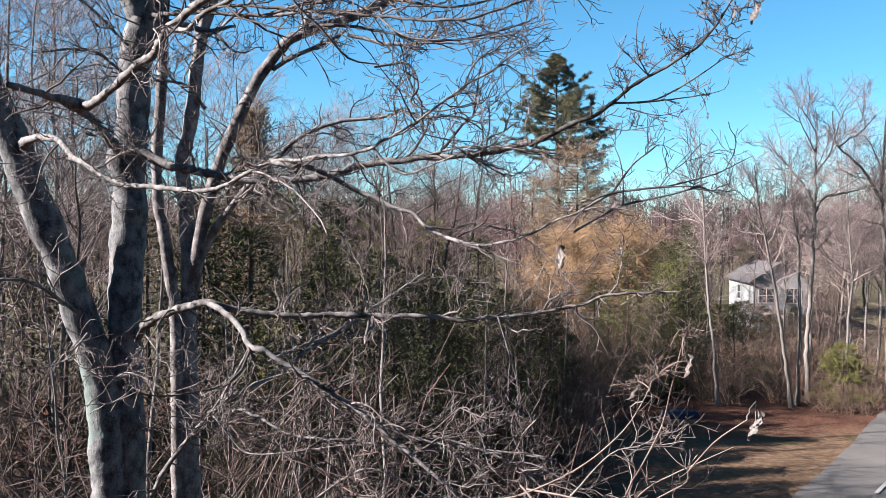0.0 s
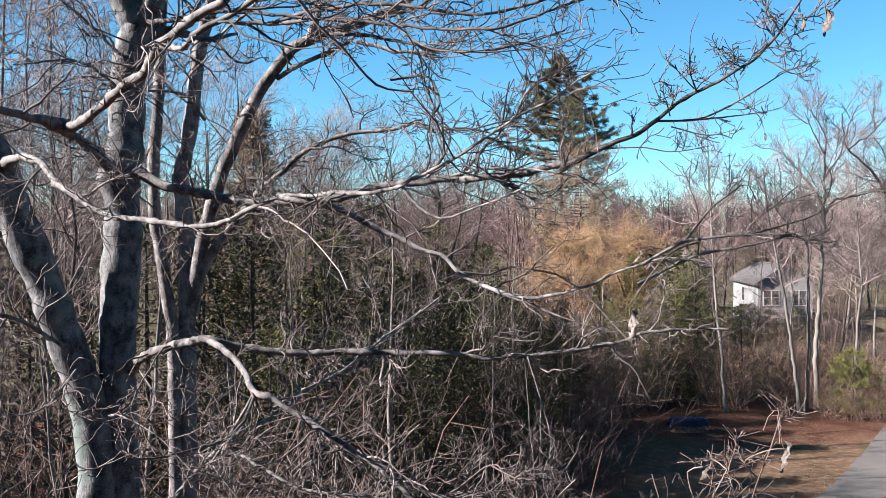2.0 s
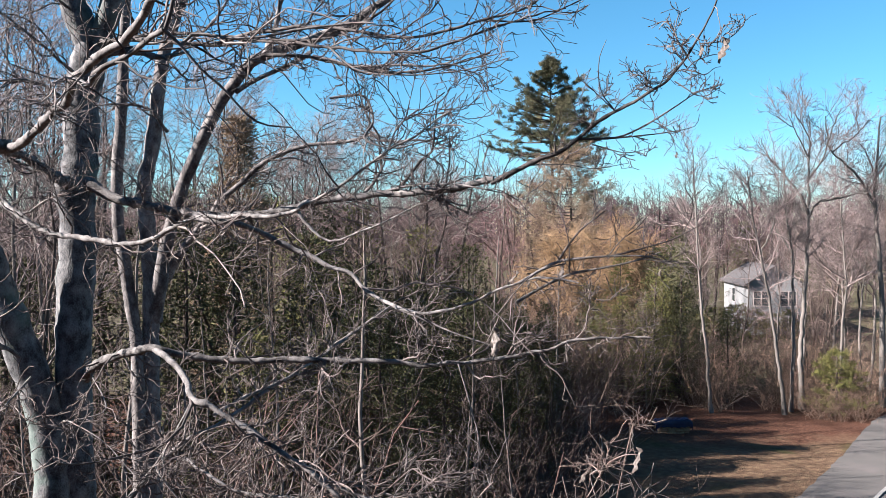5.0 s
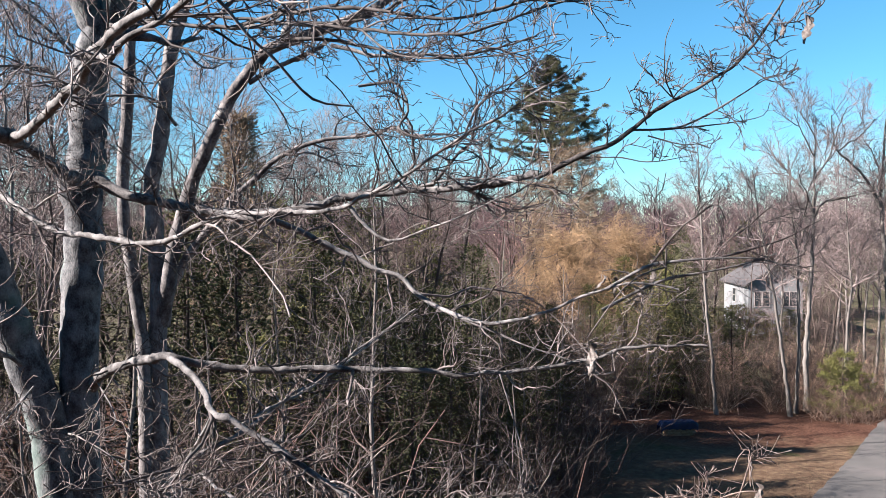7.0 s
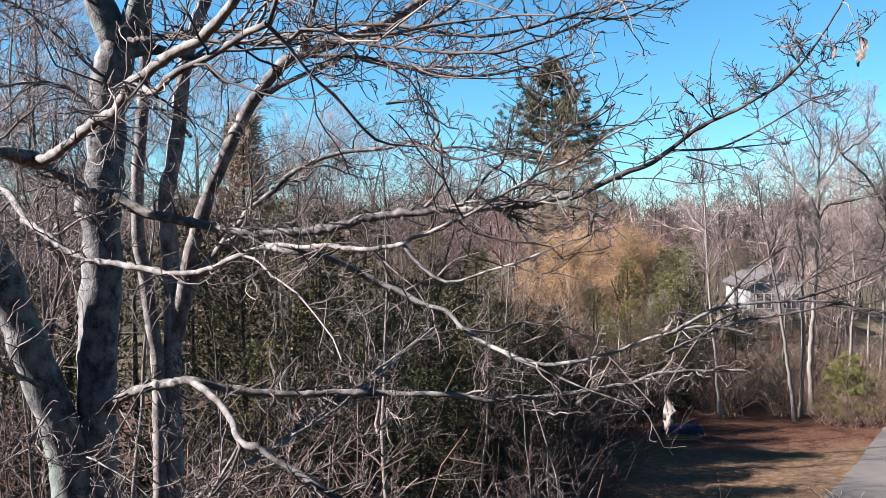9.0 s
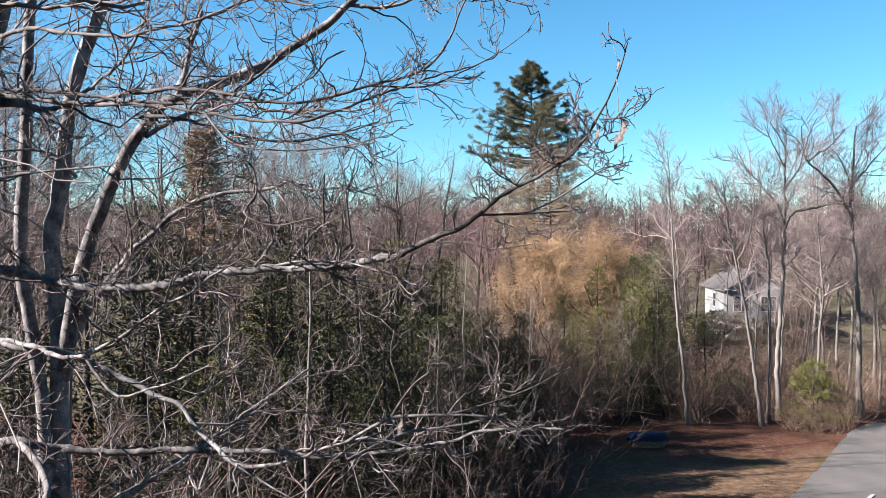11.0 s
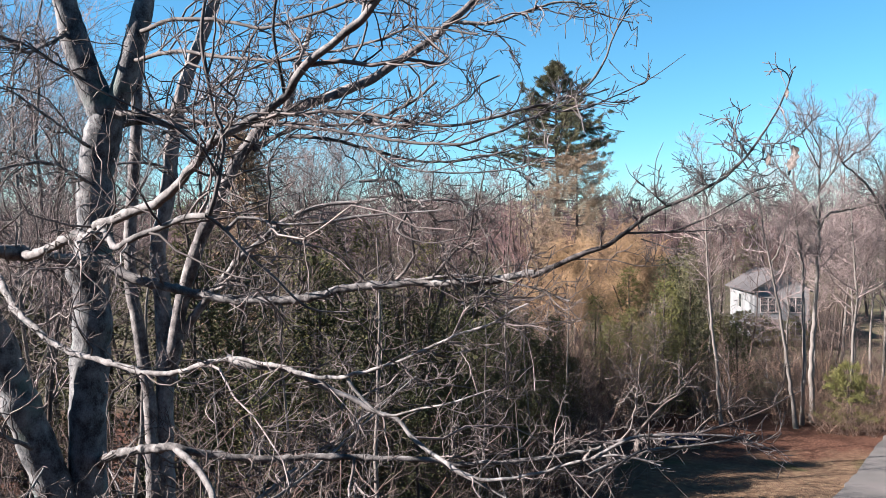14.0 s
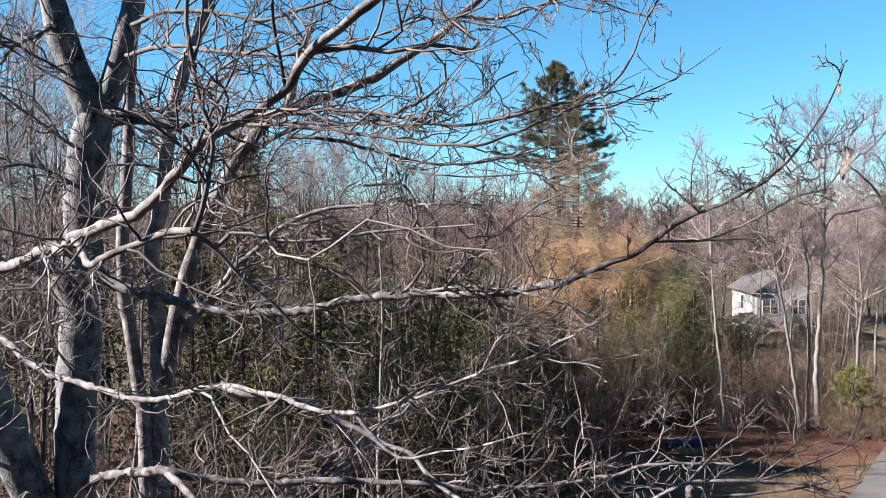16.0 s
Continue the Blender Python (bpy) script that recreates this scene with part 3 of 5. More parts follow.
limb(big_tree, [(-0.97, 4.58, 9.41), (-0.79, 4.50, 9.38), (-0.67, 4.58, 9.34), (-0.52, 4.62, 9.27), (-0.30, 4.60, 9.16), (-0.17, 4.56, 9.12), (-0.10, 4.52, 9.05), (0.02, 4.40, 8.99), (0.10, 4.28, 8.96), (0.24, 4.16, 8.95), (0.41, 4.08, 8.99), (0.53, 3.97, 9.06), (0.66, 3.91, 9.11), (0.76, 3.86, 9.13), (0.88, 3.80, 9.11)], 0.019, 0.003, 0.55, reach=0.8)
limb(big_tree, [(-0.34, 3.98, 9.42), (-0.28, 3.95, 9.35), (-0.18, 3.88, 9.29), (-0.04, 3.80, 9.33), (0.08, 3.70, 9.37), (0.22, 3.60, 9.44)], 0.008, 0.002, 0.5, reach=0.7)
limb(big_tree, [(0.64, 3.92, 9.10), (0.79, 3.90, 9.19), (0.90, 3.86, 9.21), (1.03, 3.82, 9.22), (1.17, 3.78, 9.22), (1.27, 3.75, 9.19)], 0.009, 0.003, 0.45, reach=0.6)
limb(big_tree, [(1.02, 3.83, 9.22), (1.15, 3.86, 9.25), (1.30, 3.90, 9.29), (1.41, 3.92, 9.34), (1.47, 3.92, 9.37)], 0.005, 0.002, 0.4, reach=0.5)
limb(big_tree, [(0.81, 3.90, 9.20), (0.85, 3.86, 9.27), (0.90, 3.82, 9.34), (0.95, 3.80, 9.38), (1.01, 3.78, 9.42), (1.04, 3.76, 9.36)], 0.006, 0.002, 0.4, reach=0.5)
limb(big_tree, [(0.64, 4.00, 9.02), (0.76, 3.95, 9.09), (0.86, 3.90, 9.14), (0.98, 3.85, 9.17), (1.11, 3.80, 9.20), (1.22, 3.75, 9.24)], 0.008, 0.003, 0.45, reach=0.6)
limb(big_tree, [(0.09, 4.28, 8.96), (0.21, 4.20, 8.92), (0.37, 4.10, 8.86), (0.52, 4.00, 8.82)], 0.007, 0.002, 0.5, reach=0.6)
limb(big_tree, [(-2.99, 7.62, 9.76), (-2.67, 6.20, 9.88), (-2.54, 5.72, 9.88), (-2.26, 5.40, 9.90), (-1.87, 4.90, 9.99), (-1.57, 4.45, 9.99), (-1.40, 4.15, 10.04), (-1.15, 3.85, 10.08), (-0.97, 3.70, 10.13), (-0.80, 3.50, 10.23), (-0.71, 3.44, 10.31), (-0.61, 3.46, 10.37), (-0.48, 3.44, 10.45), (-0.43, 3.40, 10.52), (-0.33, 3.35, 10.59), (-0.21, 3.30, 10.67), (-0.12, 3.25, 10.76), (-0.05, 3.20, 10.83)], 0.04, 0.012)
limb(big_tree, [(-1.40, 4.15, 10.04), (-1.28, 3.95, 9.99), (-1.19, 3.80, 9.95), (-1.07, 3.65, 9.98), (-0.95, 3.60, 10.02), (-0.84, 3.50, 10.05), (-0.70, 3.31, 10.06)], 0.014, 0.01)
limb(big_tree, [(-0.70, 3.31, 10.06), (-0.67, 3.30, 10.13), (-0.65, 3.30, 10.22), (-0.64, 3.30, 10.31), (-0.67, 3.30, 10.39), (-0.69, 3.30, 10.50), (-0.71, 3.30, 10.61), (-0.70, 3.30, 10.72), (-0.67, 3.30, 10.83)], 0.0085, 0.005, bark=YOUNG_BARK)
limb(big_tree, [(-0.70, 3.31, 10.06), (-0.65, 3.35, 10.01), (-0.58, 3.38, 9.92), (-0.51, 3.40, 9.86), (-0.44, 3.43, 9.78), (-0.38, 3.47, 9.74), (-0.27, 3.50, 9.73)], 0.007, 0.003)
limb(big_tree, [(-0.65, 3.35, 10.01), (-0.61, 3.35, 10.05), (-0.56, 3.35, 10.05), (-0.48, 3.33, 10.03), (-0.36, 3.32, 10.03), (-0.22, 3.30, 10.05), (-0.07, 3.27, 10.06), (0.05, 3.25, 10.07)], 0.0067, 0.0025)
limb(big_tree, [(-0.47, 3.44, 10.45), (-0.48, 3.40, 10.54), (-0.49, 3.35, 10.64), (-0.47, 3.30, 10.74), (-0.44, 3.30, 10.84)], 0.006, 0.004, bark=YOUNG_BARK)
limb(big_tree, [(-0.20, 3.30, 10.69), (-0.18, 3.28, 10.77), (-0.16, 3.25, 10.84)], 0.007, 0.005)
limb(big_tree, [(-2.47, 7.55, 11.69), (-2.10, 7.15, 11.68), (-1.89, 7.03, 11.67), (-1.59, 6.90, 11.61), (-1.30, 6.75, 11.52), (-1.02, 6.60, 11.54), (-0.68, 6.45, 11.60), (-0.35, 6.30, 11.67)], 0.019, 0.008, 0.7, bark=YOUNG_BARK)
limb(big_tree, [(-2.54, 7.56, 11.46), (-2.04, 7.10, 11.43), (-1.76, 6.90, 11.36), (-1.42, 6.70, 11.29), (-1.10, 6.55, 11.24), (-0.83, 6.40, 11.25), (-0.50, 6.20, 11.26), (-0.11, 6.00, 11.33), (0.28, 5.80, 11.24)], 0.019, 0.006, 0.7, bark=YOUNG_BARK)
limb(big_tree, [(-2.71, 7.60, 11.04), (-2.16, 7.10, 10.93), (-1.91, 6.95, 10.87), (-1.49, 6.80, 10.82), (-1.01, 6.50, 10.77), (-0.51, 6.30, 10.68), (-0.08, 6.10, 10.60), (0.22, 6.00, 10.59), (0.56, 6.10, 10.73), (0.89, 6.30, 10.88), (1.26, 6.60, 11.04)], 0.021, 0.005, 0.7, bark=YOUNG_BARK)
limb(big_tree, [(-1.49, 6.80, 10.82), (-1.11, 6.60, 10.86), (-0.68, 6.40, 10.85), (-0.35, 6.30, 10.80), (0.07, 6.20, 10.73), (0.34, 6.15, 10.76), (0.60, 6.10, 10.82), (0.89, 6.05, 10.89), (1.06, 6.00, 11.03), (1.17, 6.00, 11.29), (1.28, 6.00, 11.47)], 0.018, 0.005, 0.7, bark=YOUNG_BARK)
limb(big_tree, [(0.60, 6.10, 10.82), (0.92, 6.05, 10.80), (1.17, 6.00, 10.88), (1.38, 5.95, 10.98), (1.60, 5.90, 11.13)], 0.008, 0.002, 0.7, bark=YOUNG_BARK)
limb(big_tree, [(-0.51, 6.30, 10.68), (-0.26, 6.00, 10.45), (0.07, 5.80, 10.38), (0.45, 5.70, 10.39), (0.75, 5.60, 10.45)], 0.008, 0.003, 0.7, bark=YOUNG_BARK)
limb(big_tree, [(-3.04, 7.55, 11.72), (-3.10, 7.00, 11.41), (-3.21, 6.80, 11.47), (-3.39, 6.60, 11.49)], 0.02, 0.008, 1.6)
limb(big_tree, [(-2.94, 7.58, 11.30), (-2.93, 7.00, 11.33), (-3.03, 6.70, 11.41), (-3.19, 6.40, 11.44)], 0.014, 0.006, 1.6)
limb(big_tree, [(-2.88, 7.60, 10.71), (-2.98, 7.00, 10.91), (-3.17, 6.80, 11.08), (-3.35, 6.60, 11.12)], 0.016, 0.006, 1.6)
limb(big_tree, [(-2.89, 7.62, 10.43), (-2.94, 7.00, 10.54), (-3.04, 6.70, 10.52), (-3.21, 6.40, 10.42)], 0.016, 0.006, 1.6)
limb(big_tree, [(-3.20, 7.15, 8.31), (-3.31, 6.60, 8.61), (-3.42, 6.30, 8.65), (-3.59, 6.00, 8.61)], 0.018, 0.008)
limb(big_tree, [(-3.17, 7.25, 8.12), (-3.00, 6.40, 8.00), (-3.06, 6.00, 8.02), (-3.28, 5.80, 8.10)], 0.01, 0.004)
limb(big_tree, [(-3.02, 7.50, 7.69), (-2.52, 6.60, 7.88), (-2.20, 6.40, 7.78), (-1.91, 6.20, 7.60)], 0.008, 0.003)
limb(big_tree, [(0.16, 5.60, 7.15), (0.34, 4.90, 7.40), (0.47, 4.20, 7.68), (0.68, 4.10, 7.82), (0.85, 3.97, 8.01), (0.95, 3.97, 8.14), (1.02, 3.98, 8.27), (1.05, 3.98, 8.36)], 0.0075, 0.003, 0.45, SHOOT, 0.2)
limb(big_tree, [(0.45, 4.40, 7.62), (0.85, 4.10, 7.65), (0.95, 4.05, 7.79), (1.03, 3.85, 8.08), (1.04, 3.70, 8.31), (1.04, 3.60, 8.44), (1.06, 3.55, 8.57)], 0.0065, 0.003, 0.45, SHOOT, 0.2)
limb(big_tree, [(1.05, 3.75, 8.28), (0.98, 3.70, 8.36), (1.02, 3.56, 8.44), (1.07, 3.54, 8.45)], 0.004, 0.002, 0.5, SHOOT, 0.16)
limb(big_tree, [(1.01, 3.98, 8.25), (0.98, 4.05, 8.27), (0.96, 4.10, 8.25)], 0.004, 0.002, 0.5, SHOOT, 0.16)
limb(big_tree, [(0.40, 4.20, 7.70), (0.56, 3.50, 7.72), (0.89, 3.10, 8.03), (0.89, 2.95, 8.14), (0.91, 2.88, 8.21), (0.94, 2.78, 8.30), (1.02, 2.72, 8.38)], 0.006, 0.0025, 0.35, SHOOT, 0.18)
limb(big_tree, [(0.92, 3.95, 7.99), (1.05, 3.95, 7.98), (1.16, 3.90, 8.01)], 0.004, 0.002, 0.6, SHOOT, 0.18)
limb(big_tree, [(0.50, 4.30, 7.60), (0.82, 4.10, 7.57), (1.01, 3.90, 7.80), (1.16, 3.70, 7.96), (1.29, 3.60, 8.06)], 0.006, 0.002, 0.5, SHOOT, 0.22)
stem(back_tree, "trunk", [(-3.27, 10.00, -0.10), (-3.25, 10.00, 0.80), (-3.24, 9.95, 4.00), (-3.235, 9.90, 6.58), (-3.23, 9.88, 7.34), (-3.24, 9.87, 8.02), (-3.31, 9.85, 8.58), (-3.36, 9.83, 9.01), (-3.43, 9.82, 9.44), (-3.43, 9.80, 9.99), (-3.38, 9.78, 10.53), (-3.34, 9.77, 11.07), (-3.31, 9.75, 11.61), (-3.27, 9.73, 12.20), (-3.23, 9.72, 12.91), (-3.25, 9.70, 13.74)], 0.105, 0.050, [(-0.1, 0.4, 0.7)])
stem(back_tree, "trunk", [(-3.12, 10.10, -0.10), (-3.11, 10.10, 0.80), (-3.11, 10.05, 4.00), (-3.12, 10.00, 6.54), (-3.13, 9.99, 7.31), (-3.12, 9.98, 8.07), (-3.10, 9.97, 8.69), (-3.13, 9.96, 9.31), (-3.17, 9.95, 9.87), (-3.07, 9.95, 10.35), (-2.97, 9.95, 11.20), (-2.83, 9.94, 11.75), (-2.58, 9.92, 12.39), (-2.38, 9.91, 13.05), (-2.26, 9.90, 13.78)], 0.172, 0.055, [(-0.1, 0.4, 0.7)])
stem(back_tree, "stem", [(-3.08, 10.00, 8.31), (-2.99, 9.90, 8.70), (-2.85, 9.82, 9.32), (-2.63, 9.72, 9.92), (-2.41, 9.60, 10.34), (-2.17, 9.53, 10.79), (-1.86, 9.47, 11.16), (-1.67, 9.40, 11.28), (-0.81, 9.40, 11.59), (-0.45, 9.40, 11.81), (-0.08, 9.35, 12.03), (0.15, 9.30, 12.23), (0.45, 9.30, 12.49), (0.87, 9.30, 12.84)], 0.09, 0.03)
limb(back_tree, [(0.15, 9.30, 12.23), (0.57, 9.27, 12.20), (1.04, 9.23, 12.35), (1.39, 9.20, 12.40), (1.67, 9.15, 12.27), (2.01, 9.10, 12.15)], 0.022, 0.006)
limb(back_tree, [(-1.98, 9.50, 10.92), (-1.68, 9.45, 11.07), (-1.35, 9.40, 11.21), (-1.11, 9.35, 11.33)], 0.028, 0.02)
limb(back_tree, [(-1.61, 9.40, 11.31), (-1.50, 9.30, 11.56), (-1.42, 9.25, 11.83), (-1.29, 9.20, 12.15)], 0.03, 0.02)
limb(back_tree, [(-1.09, 9.35, 11.28), (-0.62, 9.20, 11.14), (-0.22, 9.10, 11.13), (0.28, 9.00, 11.11), (0.70, 8.80, 11.22)], 0.024, 0.006)
limb(back_tree, [(-2.97, 10.00, 8.81), (-2.60, 9.80, 9.26), (-2.22, 9.73, 9.71), (-1.96, 9.67, 9.92), (-1.71, 9.60, 10.12), (-1.29, 9.55, 10.30), (-0.69, 9.50, 10.37), (-0.48, 9.47, 10.43), (-0.28, 9.43, 10.36), (0.13, 9.40, 10.36), (0.47, 9.30, 10.25)], 0.05, 0.008)
limb(back_tree, [(-2.90, 9.95, 10.55), (-3.01, 9.60, 10.75), (-3.29, 9.40, 10.77), (-3.56, 9.20, 10.69)], 0.02, 0.008)
limb(back_tree, [(-2.83, 9.90, 11.40), (-2.44, 9.70, 11.60), (-2.18, 9.60, 11.81), (-1.98, 9.50, 12.13)], 0.02, 0.012)
limb(big_tree, [(-2.52, 5.70, 9.89), (-2.55, 5.50, 9.91), (-2.60, 5.30, 9.91), (-2.72, 5.10, 9.95)], 0.03, 0.02, 0.3)
limb(big_tree, [(-2.84, 7.70, 10.96), (-2.62, 7.78, 11.00), (-2.42, 7.80, 10.98), (-2.22, 7.76, 10.93), (-1.95, 7.70, 10.96)], 0.060, 0.012, 0.5, bark=BARK)
limb(big_tree, [(-2.59, 7.55, 11.02), (-2.00, 7.00, 10.95), (-1.58, 6.80, 10.89), (-1.06, 6.60, 10.80), (-0.53, 6.40, 10.77), (-0.18, 6.20, 10.87), (0.02, 6.10, 11.00)], 0.018, 0.008, 0.7, bark=YOUNG_BARK)
limb(big_tree, [(-1.10, 6.80, 10.73), (-0.72, 6.60, 10.68), (-0.36, 6.40, 10.56), (-0.02, 6.30, 10.49), (0.34, 6.20, 10.52), (0.65, 6.10, 10.59)], 0.016, 0.005, 0.7, bark=YOUNG_BARK)
limb(big_tree, [(-0.57, 6.80, 10.39), (-0.29, 6.60, 10.38), (-0.19, 6.40, 10.16), (-0.25, 6.30, 10.02), (-0.03, 6.20, 9.94), (0.25, 6.10, 9.98)], 0.012, 0.005, 0.7, bark=YOUNG_BARK)
limb(big_tree, [(-1.33, 6.20, 8.03), (-1.16, 6.60, 8.09), (-0.99, 7.20, 8.12), (-0.69, 8.00, 8.27), (-0.28, 9.00, 8.55)], 0.014, 0.006)
limb(big_tree, [(-1.06, 6.00, 8.00), (-0.76, 5.92, 7.81), (-0.42, 5.86, 7.62), (-0.14, 5.80, 7.53), (0.18, 5.76, 7.49), (0.58, 5.70, 7.46), (0.79, 5.66, 7.43)], 0.016, 0.005, 0.8)
limb(big_tree, [(-2.10, 7.48, 7.20), (-1.95, 6.80, 7.50), (-1.77, 6.30, 7.58), (-1.63, 6.25, 7.44), (-1.48, 6.20, 7.33), (-1.12, 6.10, 7.37), (-0.68, 6.00, 7.45), (-0.39, 5.95, 7.41)], 0.009, 0.004, 0.8)
limb(big_tree, [(-2.75, 7.45, 8.12), (-2.39, 6.90, 7.93), (-2.53, 6.80, 7.87), (-2.65, 6.70, 7.83), (-2.72, 6.65, 7.83), (-2.81, 6.60, 7.92)], 0.007, 0.003, 0.7)
limb(big_tree, [(-0.10, 5.95, 7.53), (0.31, 5.85, 7.44), (0.58, 5.75, 7.32), (0.78, 5.60, 7.15)], 0.01, 0.004)
limb(big_tree, [(-0.02, 5.80, 7.10), (0.34, 5.75, 7.33), (0.58, 5.70, 7.40), (0.84, 5.60, 7.31), (1.06, 5.50, 7.18)], 0.008, 0.003)
limb(big_tree, [(0.43, 6.40, 8.36), (0.53, 6.30, 8.02), (0.58, 6.25, 7.77), (0.52, 6.20, 7.52), (0.62, 6.15, 7.23), (0.60, 6.10, 6.99)], 0.007, 0.004, 0.6)
limb(big_tree, [(0.78, 5.20, 7.28), (1.05, 5.10, 7.62), (1.22, 5.05, 7.69), (1.39, 5.00, 7.80)], 0.007, 0.003)
limb(big_tree, [(-0.97, 6.20, 6.99), (-0.61, 6.10, 7.24), (-0.35, 6.00, 7.21), (-0.10, 5.90, 7.09)], 0.009, 0.004)


# ---- dry leaves that still hang on the big tree ----
def dry_leaf(size, seed):
    """A curled, lobed leaf on a short stalk."""
    g = np.random.default_rng(seed)
    nu, nv = 13, 7
    u = np.linspace(0, 1, nu)[:, None]
    v = np.linspace(-1, 1, nv)[None]
    half = (0.15 * np.sin(np.pi * u**0.8) * (1 + 0.35 * np.sin(u * 20)) + 0.01)
    x = v * half
    curl = g.uniform(2.2, 3.2)
    y = np.sin(x * curl * 1.6) / (curl * 1.6)
    z = -u + 0 * v
    d = 0.45 * (np.cos(x * curl) - 1) * -1 + 0.18 * np.sin(u * 4.2 + 0.8) + 0.07 * np.sin(11 * u + 4 * v + curl) * np.abs(v) + 0.04 * np.sin(19 * u - 7 * v)
    p = np.stack([y + 0 * z, d + 0 * z, z], -1).reshape(-1, 3) * size
    i = (np.arange(nu - 1)[:, None] * nv + np.arange(nv - 1)).reshape(-1, 1)
    f = i + np.array([0, 1, nv + 1, nv])
    stalk = Tubes().add(np.array([[[0, 0.0, 0.22], [0.01, 0.02, 0.1], [0, 0, 0.0], [0, 0.05, -0.6]]]) * size, np.array([[0.012, 0.014, 0.016, 0.006]]) * size, 4)
    verts = np.concatenate([p, stalk.v[0]])
    return mesh_of("dry_leaf", verts, np.concatenate([f, stalk.f[0] + len(p)]), DRY_LEAF)


twig_roots = np.concatenate(wood_points)
LEAF_MESHES = [dry_leaf(1.0, s) for s in range(4)]
for n, (x, y, z, s, turn, tilt) in enumerate([
    (0.49, 3.48, 8.95, 0.12, 344, 22),
    (1.06, 2.76, 8.41, 0.115, 20, -20),
    (1.05, 3.53, 8.48, 0.11, 300, 11),
    (0.97, 4.11, 8.27, 0.12, 241, -9),
    (1.96, 5.24, 10.80, 0.070, 218, 5),
    (1.95, 5.16, 10.48, 0.19, 209, -10),
    (1.84, 5.20, 10.44, 0.09, 155, -5),
    (0.68, 4.00, 9.14, 0.070, 260, 24),
    (0.83, 4.00, 9.18, 0.090, 341, 2),
    (1.72, 4.60, 9.26, 0.070, 160, -11),
    (1.25, 5.90, 10.23, 0.060, 12, -23),
    (1.87, 5.80, 9.87, 0.060, 167, -9),
    (2.08, 5.80, 9.72, 0.060, 136, 19),
    (1.55, 5.90, 9.42, 0.050, 189, 3),
    (1.61, 5.90, 9.10, 0.070, 85, -23),
    (1.09, 4.40, 9.57, 0.070, 117, -18),
    (1.34, 4.20, 9.47, 0.070, 183, 24),
    (0.62, 3.90, 9.16, 0.070, 242, -15),
    (1.20, 5.00, 8.77, 0.090, 321, 14),
    (0.91, 6.00, 10.94, 0.090, 264, 20),
    (-2.00, 5.20, 7.97, 0.070, 274, 14),
    (0.50, 4.00, 9.15, 0.060, 127, 24),
]):
    m = pose(x, y, z, tilt, tilt * 0.5 - 8, 275 + turn % 60) @ Matrix.Diagonal((s, s, s, 1))
    # the twig that carries it, from the nearest branch
    top = np.array(m @ Vector((0, 0, 0.2)))
    off = np.linalg.norm(twig_roots - top - np.array([0, 0, 0.04]), axis=1) + 4 * np.maximum(0, top[2] - 0.02 - twig_roots[:, 2])
    if off.min() > (0.75 if n < 9 else 0.22):
        continue
    root = twig_roots[np.argmin(off)]
    leaf = new("leaf", LEAF_MESHES[n % 4])
    leaf.matrix_basis = m
    leaf.parent = big_tree
    bend = (root + top) / 2 + np.array([0, 0, 0.12 * np.linalg.norm(top - root)])
    line, _ = smooth_line([root, bend, top], 7, rng, 0.003)
    part("twig", Tubes().add(line[None], np.linspace(0.0035, 0.0018, 7)[None], 5).mesh("twig", TWIG), big_tree)


# ---- woodland: kinds of bare tree, each built once ----
def bare_tree(seed, height, girth, bark, twig, spread=0.3, limbs=14, first=0.3, twig_r=0.006, label="", fork=False, lean=0.0, dense=1.0):
    g = np.random.default_rng(seed)
    ob = thing("bare_tree", label, "tree", "bare woodland trees")
    n = 14
    base = np.linspace(0, 1, n)[:, None]
    trunks = []
    for s in range(2 if fork else 1):
        d = g.normal(0, 0.05, 2) + (lean if s == 0 else -lean * 0.6)
        line = np.concatenate([base * height * d, base * height * (1 - 0.08 * s)], 1)
        line[:, :2] += np.cumsum(g.normal(0, height * 0.006, (n, 2)), 0) * (base > 0.05)
        trunks.append(line)
    p = np.stack(trunks)
    r = np.stack([girth * (1 - base[:, 0]) ** 0.8 * (1 - 0.2 * s) + 0.012 for s in range(len(trunks))])
    r[:, 0] *= 1.5
    part("trunk", Tubes().add(p, r, 8).mesh("trunk", bark), ob)
    t = Tubes()
    k = limbs // len(trunks)
    q, qr = grow(p, r, g, k, (first, 0.97), (0.65, 1.2), (height * spread * 0.6, height * spread * 1.25), 7, 0.15, 0.05, 0.55, 0.25, girth * 0.5)
    t.add(q, np.maximum(qr, twig_r * 1.3), 5)
    q2, r2 = grow(q, qr, g, int(7 * dense), (0.2, 1.0), (0.45, 1.1), (height * 0.07, height * 0.2), 5, 0.2, 0.05, 0.6, 0.35)
    t.add(q2, np.maximum(r2, twig_r), 3)
    q3, r3 = grow(q2, r2, g, int(5 * dense), (0.2, 1.0), (0.4, 1.0), (height * 0.03, height * 0.09), 2, 0.2, 0.05, 0.7, 0.6)
    t.add(q3, np.maximum(r3, twig_r * 0.75), 3)
    tagged(part("crown", t.mesh("crown", twig), ob), kind="stuff")
    return ob


